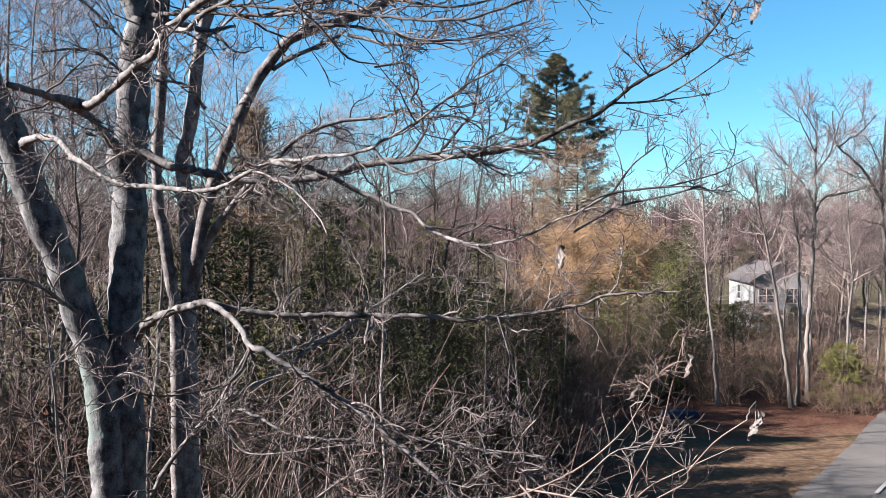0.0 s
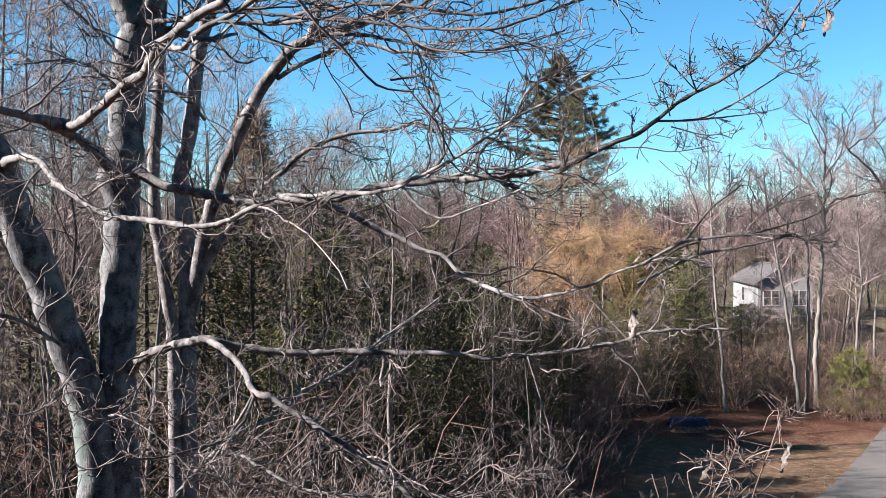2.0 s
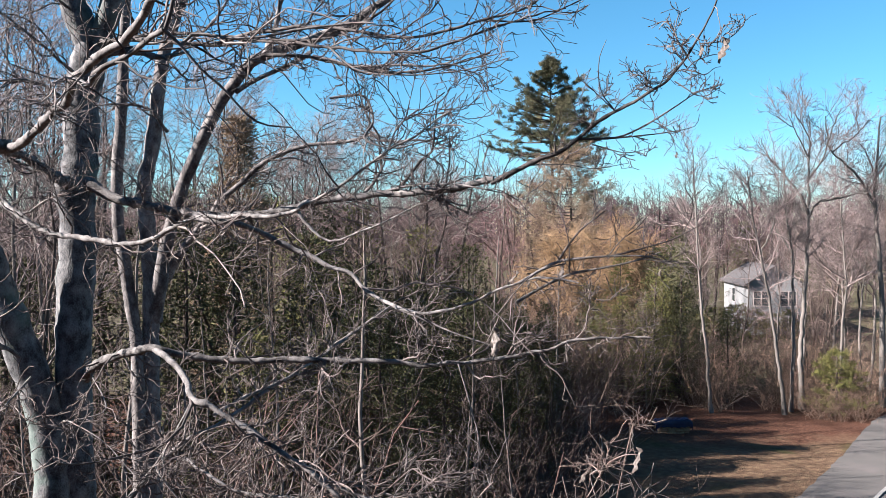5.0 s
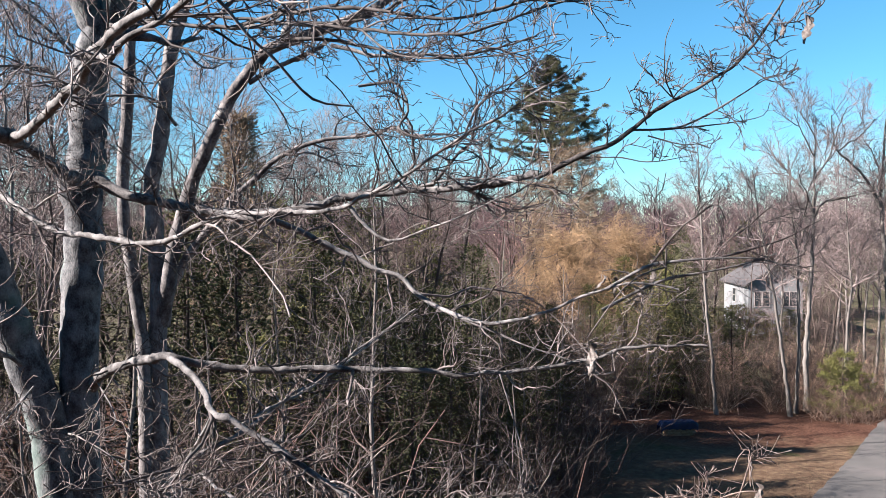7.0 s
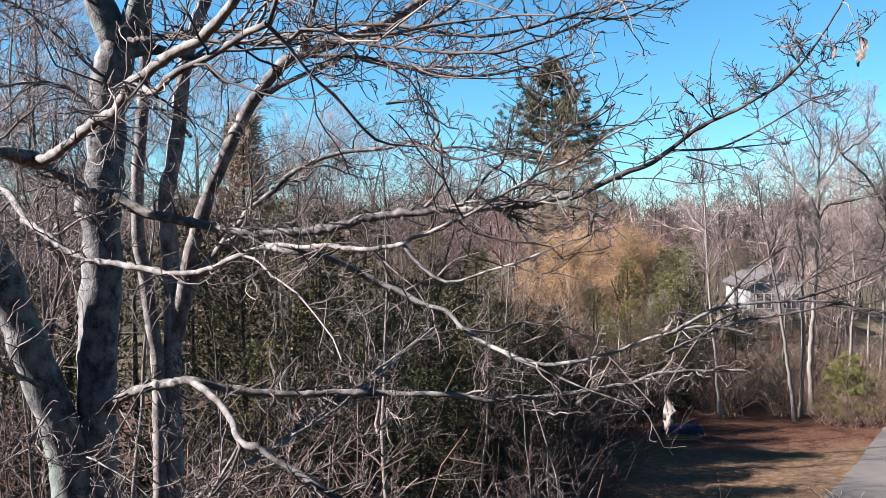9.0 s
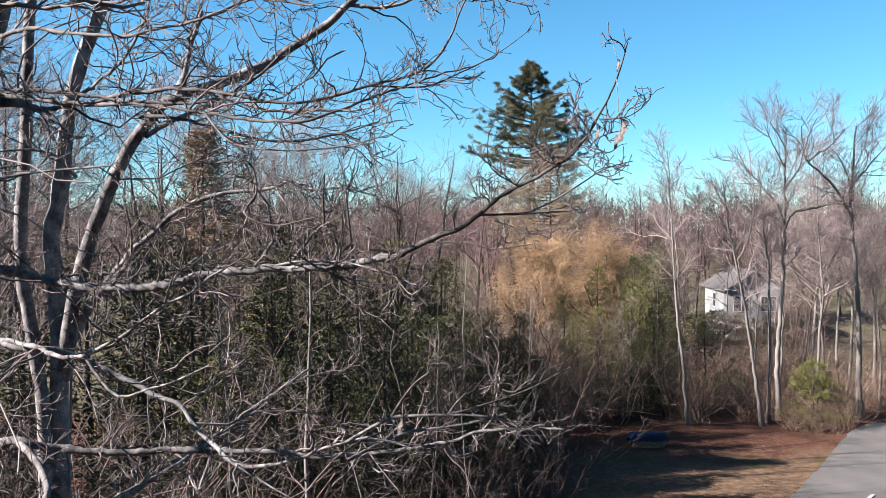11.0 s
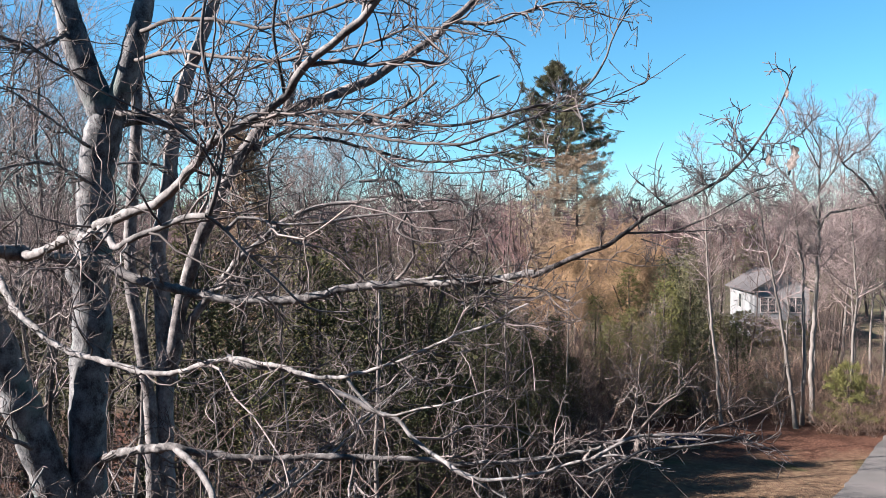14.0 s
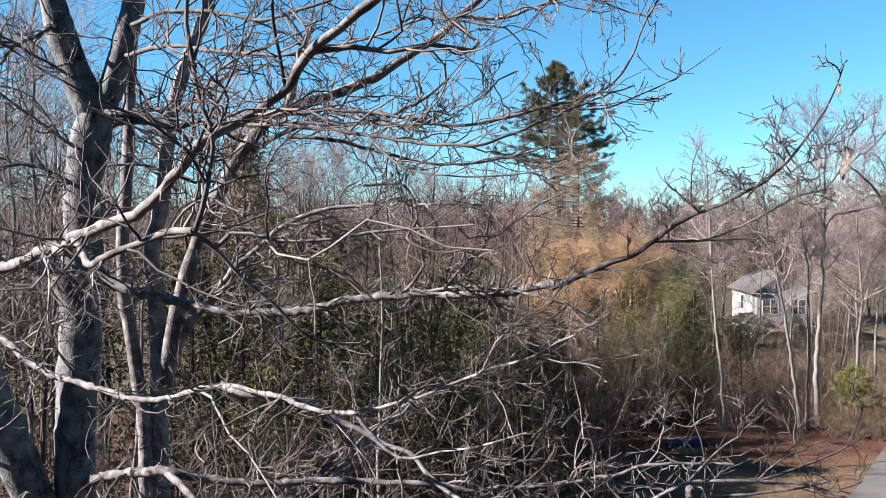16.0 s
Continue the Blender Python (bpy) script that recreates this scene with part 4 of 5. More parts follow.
def thicket(seed, height, stems, twig, twig_r=0.005, label="", arch=0.0):
    """A many-stemmed shrub or tangle of saplings."""
    g = np.random.default_rng(seed)
    ob = thing("shrub", label, "shrub", "bare undergrowth shrubs")
    root = np.concatenate([g.normal(0, height * 0.16, (stems, 2)), np.full((stems, 1), -0.05)], 1)
    way = unit(np.concatenate([g.normal(0, 0.5, (stems, 2)), np.ones((stems, 1))], 1))
    step = (height * g.uniform(0.45, 1.15, stems) / 6)[:, None]
    out = [root]
    for i in range(6):
        way = unit(way + g.normal(0, 0.2, way.shape) + np.array([0, 0, -arch * i / 6]))
        out.append(out[-1] + way * step)
    p = np.stack(out, 1)
    r = np.linspace(1, 0.25, 7) * (g.uniform(0.7, 2.2, (stems, 1)) * twig_r * 1.6)
    t = Tubes().add(p, r, 3)
    q, qr = grow(p, r, g, 5, (0.15, 1.0), (0.4, 1.3), (height * 0.12, height * 0.42), 4, 0.3, 0.04, 0.75, 0.45)
    t.add(q, np.maximum(qr, twig_r * 0.75), 3)
    q2, r2 = grow(q, qr, g, 2, (0.2, 1.0), (0.4, 1.2), (height * 0.06, height * 0.18), 2, 0.25, 0.04, 0.8, 0.6)
    t.add(q2, np.maximum(r2, twig_r * 0.6), 3)
    tagged(part("twig_mass", t.mesh("twig_tangle", twig), ob), kind="stuff")
    return ob


def conifer(seed, height, width, green, name, label, whorls=34, first=0.12, droop=0.0, tuft=0.3, per=22, shape=0.9, bark=None, gaps=0.0, flake=0.35, group=""):
    """Trunk, whorled boughs and sprays of needles."""
    g = np.random.default_rng(seed)
    ob = thing(name, label, "bush" if name.endswith("bush") else "tree", group)
    n = 12
    b = np.linspace(0, 1, n)
    line = np.stack([np.cumsum(g.normal(0, 0.02, n)), np.cumsum(g.normal(0, 0.02, n)), b * height], 1)
    r = height * 0.012 * (1 - b) + 0.02
    part("trunk", Tubes().add(line[None], r[None], 8).mesh("trunk", bark or WOOD_BARK), ob)
    f = first + (0.99 - first) * np.linspace(0, 1, whorls)
    boughs, radii = [], []
    for h in f:
        reach = width * (1 - (h - first) / (1 - first)) ** shape + 0.05 * width
        for a in g.uniform(0, 6.283) + np.arange(5) * 1.2566 + g.normal(0, 0.25, 5):
            if g.random() < gaps:
                continue
            ln = reach * g.uniform(0.6, 1.15)
            s = np.linspace(0, 1, 6)[:, None]
            d = np.array([math.cos(a), math.sin(a), 0])
            c = np.array([np.interp(h, b, line[:, 0]), np.interp(h, b, line[:, 1]), h * height])
            q = c + d * s * ln + np.array([0, 0, 1]) * (s**2 * 0.28 - s * droop) * ln * g.uniform(0.6, 1.3) + g.normal(0, 0.02 * ln, (6, 3)) * s
            boughs.append(q)
            radii.append(np.linspace(1, 0.2, 6) * (0.008 * ln + 0.008))
    p, rr = np.stack(boughs), np.stack(radii)
    tagged(part("bough_mass", Tubes().add(p[:, ::2], rr[:, ::2], 3).mesh("boughs", bark or WOOD_BARK), ob), kind="stuff")
    q, qr = grow(p, rr, g, 6, (0.25, 1.0), (0.5, 1.0), (width * 0.12, width * 0.36), 4, 0.12, 0.02, 0.6, 0.4, flat=0.7)
    every = np.concatenate([q.reshape(-1, 3), p[:, 2:].reshape(-1, 3)])
    out = np.concatenate([np.repeat(unit(q[:, -1] - q[:, 0]), 4, 0), np.repeat(unit(p[:, -1] - p[:, 0]), 4, 0)])
    pick = g.integers(0, len(every), int(whorls * 5 * per))
    v, fc = flakes(g, every[pick] + g.normal(0, tuft * 0.35, (len(pick), 3)), tuft, flake, -0.15, out[pick])
    tagged(part("foliage", mesh_of("foliage", v, fc, green, False), ob), kind="stuff")
    return ob


def put(ob, x, y, size=1.0, turn=0.0, z=-0.05, stretch=1.0, tilt=0.0):
    m = pose(x, y, z, tilt, 0, turn) @ Matrix.Diagonal((size, size, size * stretch, 1))
    if not ob.get("placed"):
        ob["placed"] = 1
        ob.matrix_basis = m
        return ob
    return copy_thing(ob, m @ Matrix.Diagonal((*(1 / s for s in ob.scale), 1)))


WOODLAND = "bare grey-brown woodland tree with fine branches"
oaks = [bare_tree(20 + i, h, gr, WOOD_BARK, BRUSH, sp, lm, fi, 0.0075, WOODLAND, fk, ln, 1.0)
        for i, (h, gr, sp, lm, fi, fk, ln) in enumerate([(15, 0.16, 0.26, 16, 0.28, False, 0.03), (17, 0.19, 0.28, 18, 0.3, True, 0.06), (12, 0.10, 0.24, 15, 0.25, False, -0.05), (14, 0.13, 0.30, 16, 0.22, True, 0.08), (10, 0.07, 0.26, 14, 0.2, False, 0.05)])]
poles = [bare_tree(40 + i, h, gr, PALE_BARK, BRUSH, 0.16, 14, 0.35, 0.006, "slender pale-barked sapling rising from the brush", False, ln, 0.8)
         for i, (h, gr, ln) in enumerate([(11, 0.05, 0.02), (13, 0.07, -0.04), (9, 0.04, 0.05)])]
shrubs = [thicket(60 + i, h, st, m, tr, "tangled bare shrub with sunlit grey twigs", ar)
          for i, (h, st, m, tr, ar) in enumerate([(5.0, 24, BRUSH, 0.008, 0.05), (4.0, 28, BRUSH, 0.0065, 0.18), (6.0, 22, RED_BRUSH, 0.008, 0.04), (3.0, 32, RED_BRUSH, 0.006, 0.12), (7.0, 20, BRUSH, 0.0095, 0.02)])]
tan_shrubs = [thicket(70 + i, h, st, TAN_BRUSH, tr, "tan bare thicket in the sun", ar)
              for i, (h, st, tr, ar) in enumerate([(4.2, 26, 0.008, 0.1), (3.4, 28, 0.007, 0.16), (5.0, 22, 0.009, 0.05)])]
cedars = [conifer(80 + i, h, w, m, "evergreen_tree", lab, wh, 0.04, 0.02, tf, 35, sh, flake=0.31, group="woodland evergreens")
          for i, (h, w, m, lab, wh, tf, sh) in enumerate([(9, 2.2, CEDAR_GREEN, "dark green evergreen tree in the woodland", 30, 0.145, 0.75), (8, 1.9, OLIVE_GREEN, "yellowish green evergreen tree", 28, 0.13, 0.6), (7, 2.0, CEDAR_GREEN, "dark green evergreen tree in the woodland", 26, 0.14, 0.7)])]

wood = np.random.default_rng(5)
# the wood beside and behind the big tree
for i in range(22):
    y = 34 + 42 * (i / 22) ** 1.1
    put(oaks[wood.integers(0, 5)], wood.uniform(-0.62, 0.10) * y, y, wood.uniform(0.8, 1.1), wood.uniform(0, 360))
for x, y, k, s in [(-13.5, 21, 1, 0.9), (-11.0, 26, 0, 0.95), (-16.5, 28, 3, 1.0), (-8.6, 19, 4, 1.1), (-7.4, 30, 2, 1.1), (-10.2, 17, 4, 1.25), (-14.5, 24, 3, 1.05), (-12.8, 32, 1, 0.95), (-9.4, 35, 0, 1.05), (-5.2, 33, 4, 1.2), (-1.2, 32, 4, 1.05), (-18.0, 34, 1, 0.9)]:
    put(oaks[k], x, y, s, x * 53)
for x, y, k, s in [(-1.05, 14, 1, 0.78), (-2.0, 12, 0, 0.6), (-6.3, 16, 1, 0.8), (-4.1, 17, 0, 0.7), (2.2, 19, 2, 0.7), (-8.4, 15, 2, 0.95), (-3.3, 20, 1, 0.7), (1.0, 24, 0, 0.75), (-0.5, 26.4, 1, 0.72), (1.8, 28.5, 0, 0.85), (-1.6, 31, 2, 1.1), (3.4, 29, 1, 0.6), (4.9, 33, 2, 0.9), (-5.6, 13, 2, 0.85)]:
    put(poles[k], x, y, s, x * 90)
for x, y, k, s in [(-5.6, 8.6, 4, 1.12), (-4.6, 9.6, 2, 1.25), (-3.8, 11.2, 4, 1.1), (-2.4, 10.6, 2, 1.3), (-2.2, 9.4, 4, 1.12), (-6.8, 10.4, 4, 1.2), (-2.0, 12.2, 4, 1.1), (-5.0, 12.6, 4, 1.2)]:
    put(shrubs[k], x, y, s, x * 131)
for i in range(34):
    y = 12.5 + 17 * wood.random() ** 1.1
    put(shrubs[wood.integers(0, 5)], wood.uniform(-0.62, 0.02) * y, y, wood.uniform(0.75, 1.2), wood.uniform(0, 360))
for i in range(16):
    y = wood.uniform(26, 40)
    put(shrubs[wood.integers(0, 4)], wood.uniform(0.04, 0.17) * y, y, wood.uniform(0.6, 0.95), wood.uniform(0, 360))
for i in range(20):
    y = wood.uniform(42, 58)
    put(tan_shrubs[wood.integers(0, 3)], wood.uniform(0.06, 0.22) * y, y, wood.uniform(1.0, 1.7), wood.uniform(0, 360))
for i in range(26):
    y = wood.uniform(43.5, 60)
    put(tan_shrubs[wood.integers(0, 3)], wood.uniform(0.27, 0.62) * y, y, wood.uniform(0.6, 1.0), wood.uniform(0, 360))
for x, y, k, s in [(0.2, 31, 0, 0.8), (1.2, 34, 2, 1.0), (-1.4, 24, 0, 0.8), (0.4, 24.5, 2, 0.85), (2.6, 35, 2, 0.95), (3.8, 36.5, 0, 0.72), (4.6, 35, 2, 0.8), (3.6, 33.5, 0, 0.66), (2.2, 31, 2, 0.84), (2.6, 29.2, 0, 0.62), (1.6, 27.6, 2, 0.78), (5.2, 38.4, 0, 0.68), (3.2, 39, 2, 0.9), (-2.4, 28, 2, 1.0), (-1.2, 33, 0, 0.85), (-3.0, 33, 1, 1.3), (-6.6, 34, 1, 1.35), (-8.6, 31, 2, 1.45), (-0.6, 36, 1, 1.2), (-5.0, 37, 2, 1.5), (-10.5, 35, 1, 1.4), (1.6, 38, 2, 1.25), (2.4, 28, 0, 0.5), (3.6, 30, 2, 0.66), (4.6, 32.5, 0, 0.5), (3.0, 33, 2, 0.72), (5.4, 35.5, 0, 0.52), (4.2, 37, 2, 0.75), (6.2, 39, 2, 0.6), (1.4, 25, 0, 0.48), (2.8, 36, 0, 0.6)]:
    put(cedars[k], x, y, s, x * 91)
for x, y, k, s in [(-7.4, 25, 0, 1.05), (-5.6, 24, 2, 1.3), (-3.7, 25, 0, 1.03), (-9.4, 26, 2, 1.35), (-2.0, 26, 2, 1.2), (-0.4, 27, 0, 0.85), (1.2, 29, 2, 1.0), (-6.2, 20, 2, 0.95), (2.6, 32, 0, 0.72), (-11.6, 24, 0, 0.95), (-13.6, 27, 2, 1.2), (-4.6, 30, 1, 1.15), (-16, 25, 0, 1.0), (-2.9, 21.5, 0, 0.75), (-0.6, 22, 2, 0.85), (-9.0, 21, 0, 0.8), (-4.6, 21, 1, 0.85), (1.8, 25, 2, 0.7), (-12.5, 19, 2, 0.9)]:
    put(cedars[k], x, y, s, x * 77)
# oaks added out of view to the left, to shade the lower wood
for x, y, k, s in [(-19.0, 9, 2, 0.9), (-19.5, 14, 4, 1.1), (-20.5, 20, 2, 1.0), (-24.0, 11, 2, 1.1), (-22.0, 25, 2, 1.1), (-25.5, 17, 3, 0.9), (-27.0, 28, 3, 1.0)]:
    put(oaks[k], x, y, s, x * 37)
greys = [bare_tree(180 + i, h, gr, PALE_BARK, GREY_TWIG, 0.27, 26, 0.38, 0.0065, "slender grey bare tree with a haze of fine twigs", fk, ln, 1.25)
         for i, (h, gr, fk, ln) in enumerate([(19, 0.085, False, 0.03), (21, 0.10, True, 0.05), (17, 0.07, False, -0.04)])]
for x, y, k, s in [(-10.8, 22.5, 0, 0.95), (-13.2, 23.5, 1, 0.95), (-14.0, 20, 2, 1.0), (-9.0, 20.0, 2, 0.9)]:
    put(greys[k], x, y, s, x * 71)
# unseen cedars further left, added as denser blockers of the low sun
for x, y, k, s in [(-13.6, 7, 0, 1.1), (-14.2, 13.5, 2, 1.4), (-16.2, 9.5, 2, 1.45), (-17.6, 20, 0, 1.2), (-16.0, 15.5, 0, 1.15), (-19.6, 24, 2, 1.5), (-18.4, 5, 2, 1.4), (-21.8, 16, 0, 1.25), (-22.6, 29, 0, 1.25)]:
    put(cedars[k], x, y, s, x * 41)
put(conifer(90, 13.9, 2.5, RUST_NEEDLE, "evergreen_tree", "tall narrow conifer with rusty brown needles", 44, 0.1, 0.1, 0.2, 85, 0.85, gaps=0.15, flake=0.2), -7.6, 32)

# beyond the lawn


def white_pine(seed, height, reach, first, label):
    """Tall pine with tiers of nearly level, upswept boughs and sprays of needles on them."""
    g = np.random.default_rng(seed)
    ob = thing("pine_tree", label, "tree")
    s = np.linspace(0, 1, 14)
    line = np.stack([0.15 * np.sin(s * 5), 0.1 * np.sin(s * 4 + 1), s * height], 1)
    part("trunk", Tubes().add(line[None], (0.30 * (1 - s) + 0.03)[None], 9).mesh("trunk", WOOD_BARK), ob)
    boughs, radii, centres, ways = [], [], [], []
    t = np.linspace(0, 1, 9)[:, None]
    for tier in np.linspace(first, 0.985, 19):
        f = (tier - first) / (1 - first)
        wide = reach * (1 - f) ** 1.05 * (0.86 + 0.14 * min(1, f * 5)) + 0.3
        for a in g.uniform(0, 6.283) + np.arange(8) * 0.785 + g.normal(0, 0.2, 8):
            if g.random() < 0.38:
                continue
            ln = wide * g.uniform(0.5, 1.1)
            d = np.array([math.cos(a), math.sin(a), 0])
            up = g.uniform(-0.05, 0.14) + 0.55 * f**2
            q = np.array([0, 0, tier * height + g.normal(0, 0.22)]) + d * t * ln + np.array([0, 0, 1]) * (up * t + 0.16 * t**3) * ln + g.normal(0, 0.03, (9, 3)) * t
            boughs.append(q)
            radii.append(np.linspace(0.012 * ln + 0.012, 0.01, 9))
    p, r = np.stack(boughs), np.stack(radii)
    low = p[:, 0, 2] < height * (first + 0.62 * (1 - first))
    q, qr = grow(p[low], r[low], g, 12, (0.25, 1.0), (0.5, 1.0), (0.5, 1.5), 4, 0.1, 0.03, 0.6, 0.5, flat=0.8)
    qt, rt = grow(p[~low], r[~low], g, 8, (0.2, 1.0), (0.4, 0.9), (0.25, 0.7), 4, 0.1, 0.05, 0.6, 0.5, flat=0.5)
    q, qr = np.concatenate([q, qt]), np.concatenate([qr, rt])
    wood_mesh = Tubes().add(p, r, 4).add(q, np.maximum(qr, 0.008), 3)
    tagged(part("bough_mass", wood_mesh.mesh("boughs", WOOD_BARK), ob), kind="stuff")
    tips = q[:, 1:].reshape(-1, 3)
    way = np.repeat(unit(q[:, -1] - q[:, 0]), 3, 0)
    k = 36
    c = np.repeat(tips, k, 0) + g.normal(0, 0.13, (len(tips) * k, 3)) * np.array([1, 1, 0.55])
    w = np.repeat(way, k, 0) * 0.6 + np.array([0, 0, 0.25])
    v, fc = flakes(g, c, 0.24, 0.16, 0.0, w)
    tagged(part("foliage", mesh_of("foliage", v, fc, PINE_GREEN, False), ob), kind="stuff")
    return ob


pine = put(white_pine(91, 28.8, 10.0, 0.61, "tall green white pine with open upswept boughs"), 12.9, 92)


def leafy_tree(seed, height, girth, twig, leaf_mat, label, leaves, size, spread=0.3, droop=0.0, first=0.25):
    ob = bare_tree(seed, height, girth, WOOD_BARK, twig, spread, 18, first, 0.009, label)
    g = np.random.default_rng(seed)
    crown = next(c for c in ob.children if c.name.startswith("crown"))
    co = np.empty(len(crown.data.vertices) * 3, np.float32)
    crown.data.vertices.foreach_get("co", co)
    co = co.reshape(-1, 3)[g.integers(0, len(co) // 3, leaves)]
    v, f = flakes(g, co + g.normal(0, 0.15, co.shape), size, 0.6, droop)
    tagged(part("leaf_mass", mesh_of("leaves", v, f, leaf_mat, False), ob), kind="stuff")
    ob["group"] = ""
    return ob


put(conifer(101, 17.0, 5.4, RUSSET, "evergreen_tree", "tall conifer with thin tan and russet needles", 44, 0.3, 0.06, 0.30, 150, 0.4, gaps=0.35, flake=0.15), 12.1, 74)
put(leafy_tree(102, 15, 0.18, RED_BRUSH, RUSSET, "tree with thin russet leaves still on", 14000, 0.12, 0.26), 9.0, 68, 0.85, 100)


def willow(seed, height, width, label):
    g = np.random.default_rng(seed)
    ob = thing("willow_tree", label, "tree")
    b = np.linspace(0, 1, 10)
    line = np.stack([np.cumsum(g.normal(0, 0.06, 10)), np.cumsum(g.normal(0, 0.06, 10)), b * height * 0.7], 1)
    r = 0.3 * (1 - b) + 0.05
    part("trunk", Tubes().add(line[None], r[None], 9).mesh("trunk", WOOD_BARK), ob)
    q, qr = grow(line[None], r[None], g, 22, (0.3, 1.0), (0.5, 1.15), (width * 0.55, width * 1.1), 7, 0.1, 0.10, 0.5, 0.3)
    tagged(part("bough_mass", Tubes().add(q, qr, 5).mesh("boughs", WOOD_BARK), ob), kind="stuff")
    t = Tubes()
    q2, r2 = grow(q, qr, g, 16, (0.2, 1.0), (0.3, 0.9), (width * 0.25, width * 0.5), 6, 0.15, 0.03, 0.4, 0.4)
    t.add(q2, np.maximum(r2, 0.009), 3)
    q3, r3 = grow(q2, r2, g, 12, (0.1, 1.0), (0.5, 1.3), (width * 0.12, width * 0.4), 4, 0.12, -0.16, 0.6, 0.7)
    t.add(q3, np.maximum(r3, 0.0085), 3)
    tagged(part("hanging_mass", t.mesh("hanging_twigs", WILLOW_GOLD), ob), kind="stuff")
    return ob


put(willow(111, 9.4, 5.2, "broad willow with golden hanging twigs"), 13.6, 60, 1.14, 0)
put(willow(112, 9.0, 4.8, "broad willow with golden hanging twigs"), 9.0, 62, 1.14, 70)
for x, y, k, s in [(10.6, 47, 1, 1.0), (12.0, 45, 1, 0.92), (9.0, 48, 1, 0.8), (13.2, 49, 0, 0.95), (14.4, 50, 0, 0.95), (15.2, 52, 1, 1.0), (12.9, 46.5, 1, 0.85), (14.0, 47.5, 2, 0.95), (16.8, 47, 2, 0.7), (16.0, 49.5, 2, 0.6), (10.2, 44.5, 1, 0.75), (9.3, 45.6, 1, 0.68), (11.3, 44.2, 1, 0.7), (8.6, 44.4, 1, 0.55)]:
    put(cedars[k], x, y, s, x * 61)

put(cedars[0], 17.7, 60, 1.08, 40)
put(cedars[2], 18.9, 62, 1.2, 140)
put(cedars[1], 36.0, 95, 1.35, 200)
put(conifer(95, 8.8, 1.8, PINE_GREEN, "evergreen_tree", "bluish green young evergreen beside the thicket", 30, 0.05, 0.05, 0.14, 52, 0.8, flake=0.22), 13.9, 46.5)
dark_bush = conifer(97, 3.2, 1.6, OLIVE_GREEN, "evergreen_bush", "low olive green bush beside the house", 16, 0.02, 0.08, 0.13, 90, 0.35, gaps=0.3, flake=0.26, group="bushes beside the house")
for x, y, s in [(26.9, 79.5, 0.95), (28.0, 78, 1.0), (29.0, 78.8, 1.05), (30.2, 77.4, 0.95), (31.6, 77, 0.85), (33.4, 77.2, 0.95), (35.2, 77.6, 0.8)]:
    put(dark_bush, x, y, s, x * 57, -0.92)
bush = conifer(96, 3.5, 1.6, OLIVE_GREEN, "evergreen_bush", "broad yellowish green evergreen bush at the lawn's edge", 16, 0.06, 0.08, 0.16, 80, 0.32, gaps=0.45, flake=0.2, group="bushes at the lawn's edge")
for x, y, s in [(20.7, 42.2, 0.92), (21.6, 43.6, 0.66)]:
    put(bush, x, y, s, x * 61)
for x, y, s in [(20.2, 41.0, 0.62), (21.3, 40.9, 0.5), (19.4, 41.7, 0.7), (22.2, 41.6, 0.66)]:
    put(tan_shrubs[1], x, y, s, x * 83)

# tall bare trees along the far side of the lawn
TALL = "tall pale-barked bare tree at the lawn's far edge"
tall = [bare_tree(130 + i, h, gr, PALE_BARK, GREY_TWIG, sp, lm, fi, 0.008, TALL, fk, ln, 1.2)
        for i, (h, gr, sp, lm, fi, fk, ln) in enumerate([(16.5, 0.10, 0.40, 26, 0.32, False, 0.0), (14.5, 0.07, 0.18, 22, 0.25, False, -0.04), (15, 0.08, 0.24, 24, 0.28, False, 0.05)])]
for x, y, k, s, turn in [(23.4, 47, 0, 0.85, 130), (22.0, 49, 2, 0.8, 300), (26.5, 50, 0, 0.9, 250), (17.0, 52, 2, 0.85, 150), (28, 56, 2, 1.0, 80), (22.5, 54, 1, 0.9, 170), (11.4, 44, 1, 0.45, 60), (30, 62, 0, 1.0, 200)]:
    put(tall[k], x, y, s, turn)


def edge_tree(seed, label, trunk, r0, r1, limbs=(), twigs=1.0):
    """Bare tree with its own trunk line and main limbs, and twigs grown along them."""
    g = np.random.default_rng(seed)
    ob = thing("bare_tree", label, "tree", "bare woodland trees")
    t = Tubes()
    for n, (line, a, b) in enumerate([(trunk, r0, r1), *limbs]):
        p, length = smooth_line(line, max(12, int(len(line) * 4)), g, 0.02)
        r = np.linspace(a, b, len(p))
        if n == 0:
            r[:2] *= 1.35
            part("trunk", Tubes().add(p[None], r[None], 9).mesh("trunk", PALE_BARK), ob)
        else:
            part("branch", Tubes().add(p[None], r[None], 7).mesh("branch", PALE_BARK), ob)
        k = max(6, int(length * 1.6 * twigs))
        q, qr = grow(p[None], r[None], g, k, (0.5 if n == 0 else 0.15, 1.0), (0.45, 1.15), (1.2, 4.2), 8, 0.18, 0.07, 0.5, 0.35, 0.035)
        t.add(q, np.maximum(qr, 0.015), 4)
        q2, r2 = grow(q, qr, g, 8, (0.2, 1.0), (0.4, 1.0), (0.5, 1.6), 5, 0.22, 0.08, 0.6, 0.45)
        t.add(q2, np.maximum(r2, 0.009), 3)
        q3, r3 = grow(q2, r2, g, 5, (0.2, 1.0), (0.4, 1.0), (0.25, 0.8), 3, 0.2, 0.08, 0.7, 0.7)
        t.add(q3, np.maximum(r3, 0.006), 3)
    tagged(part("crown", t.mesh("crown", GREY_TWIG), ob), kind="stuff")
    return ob


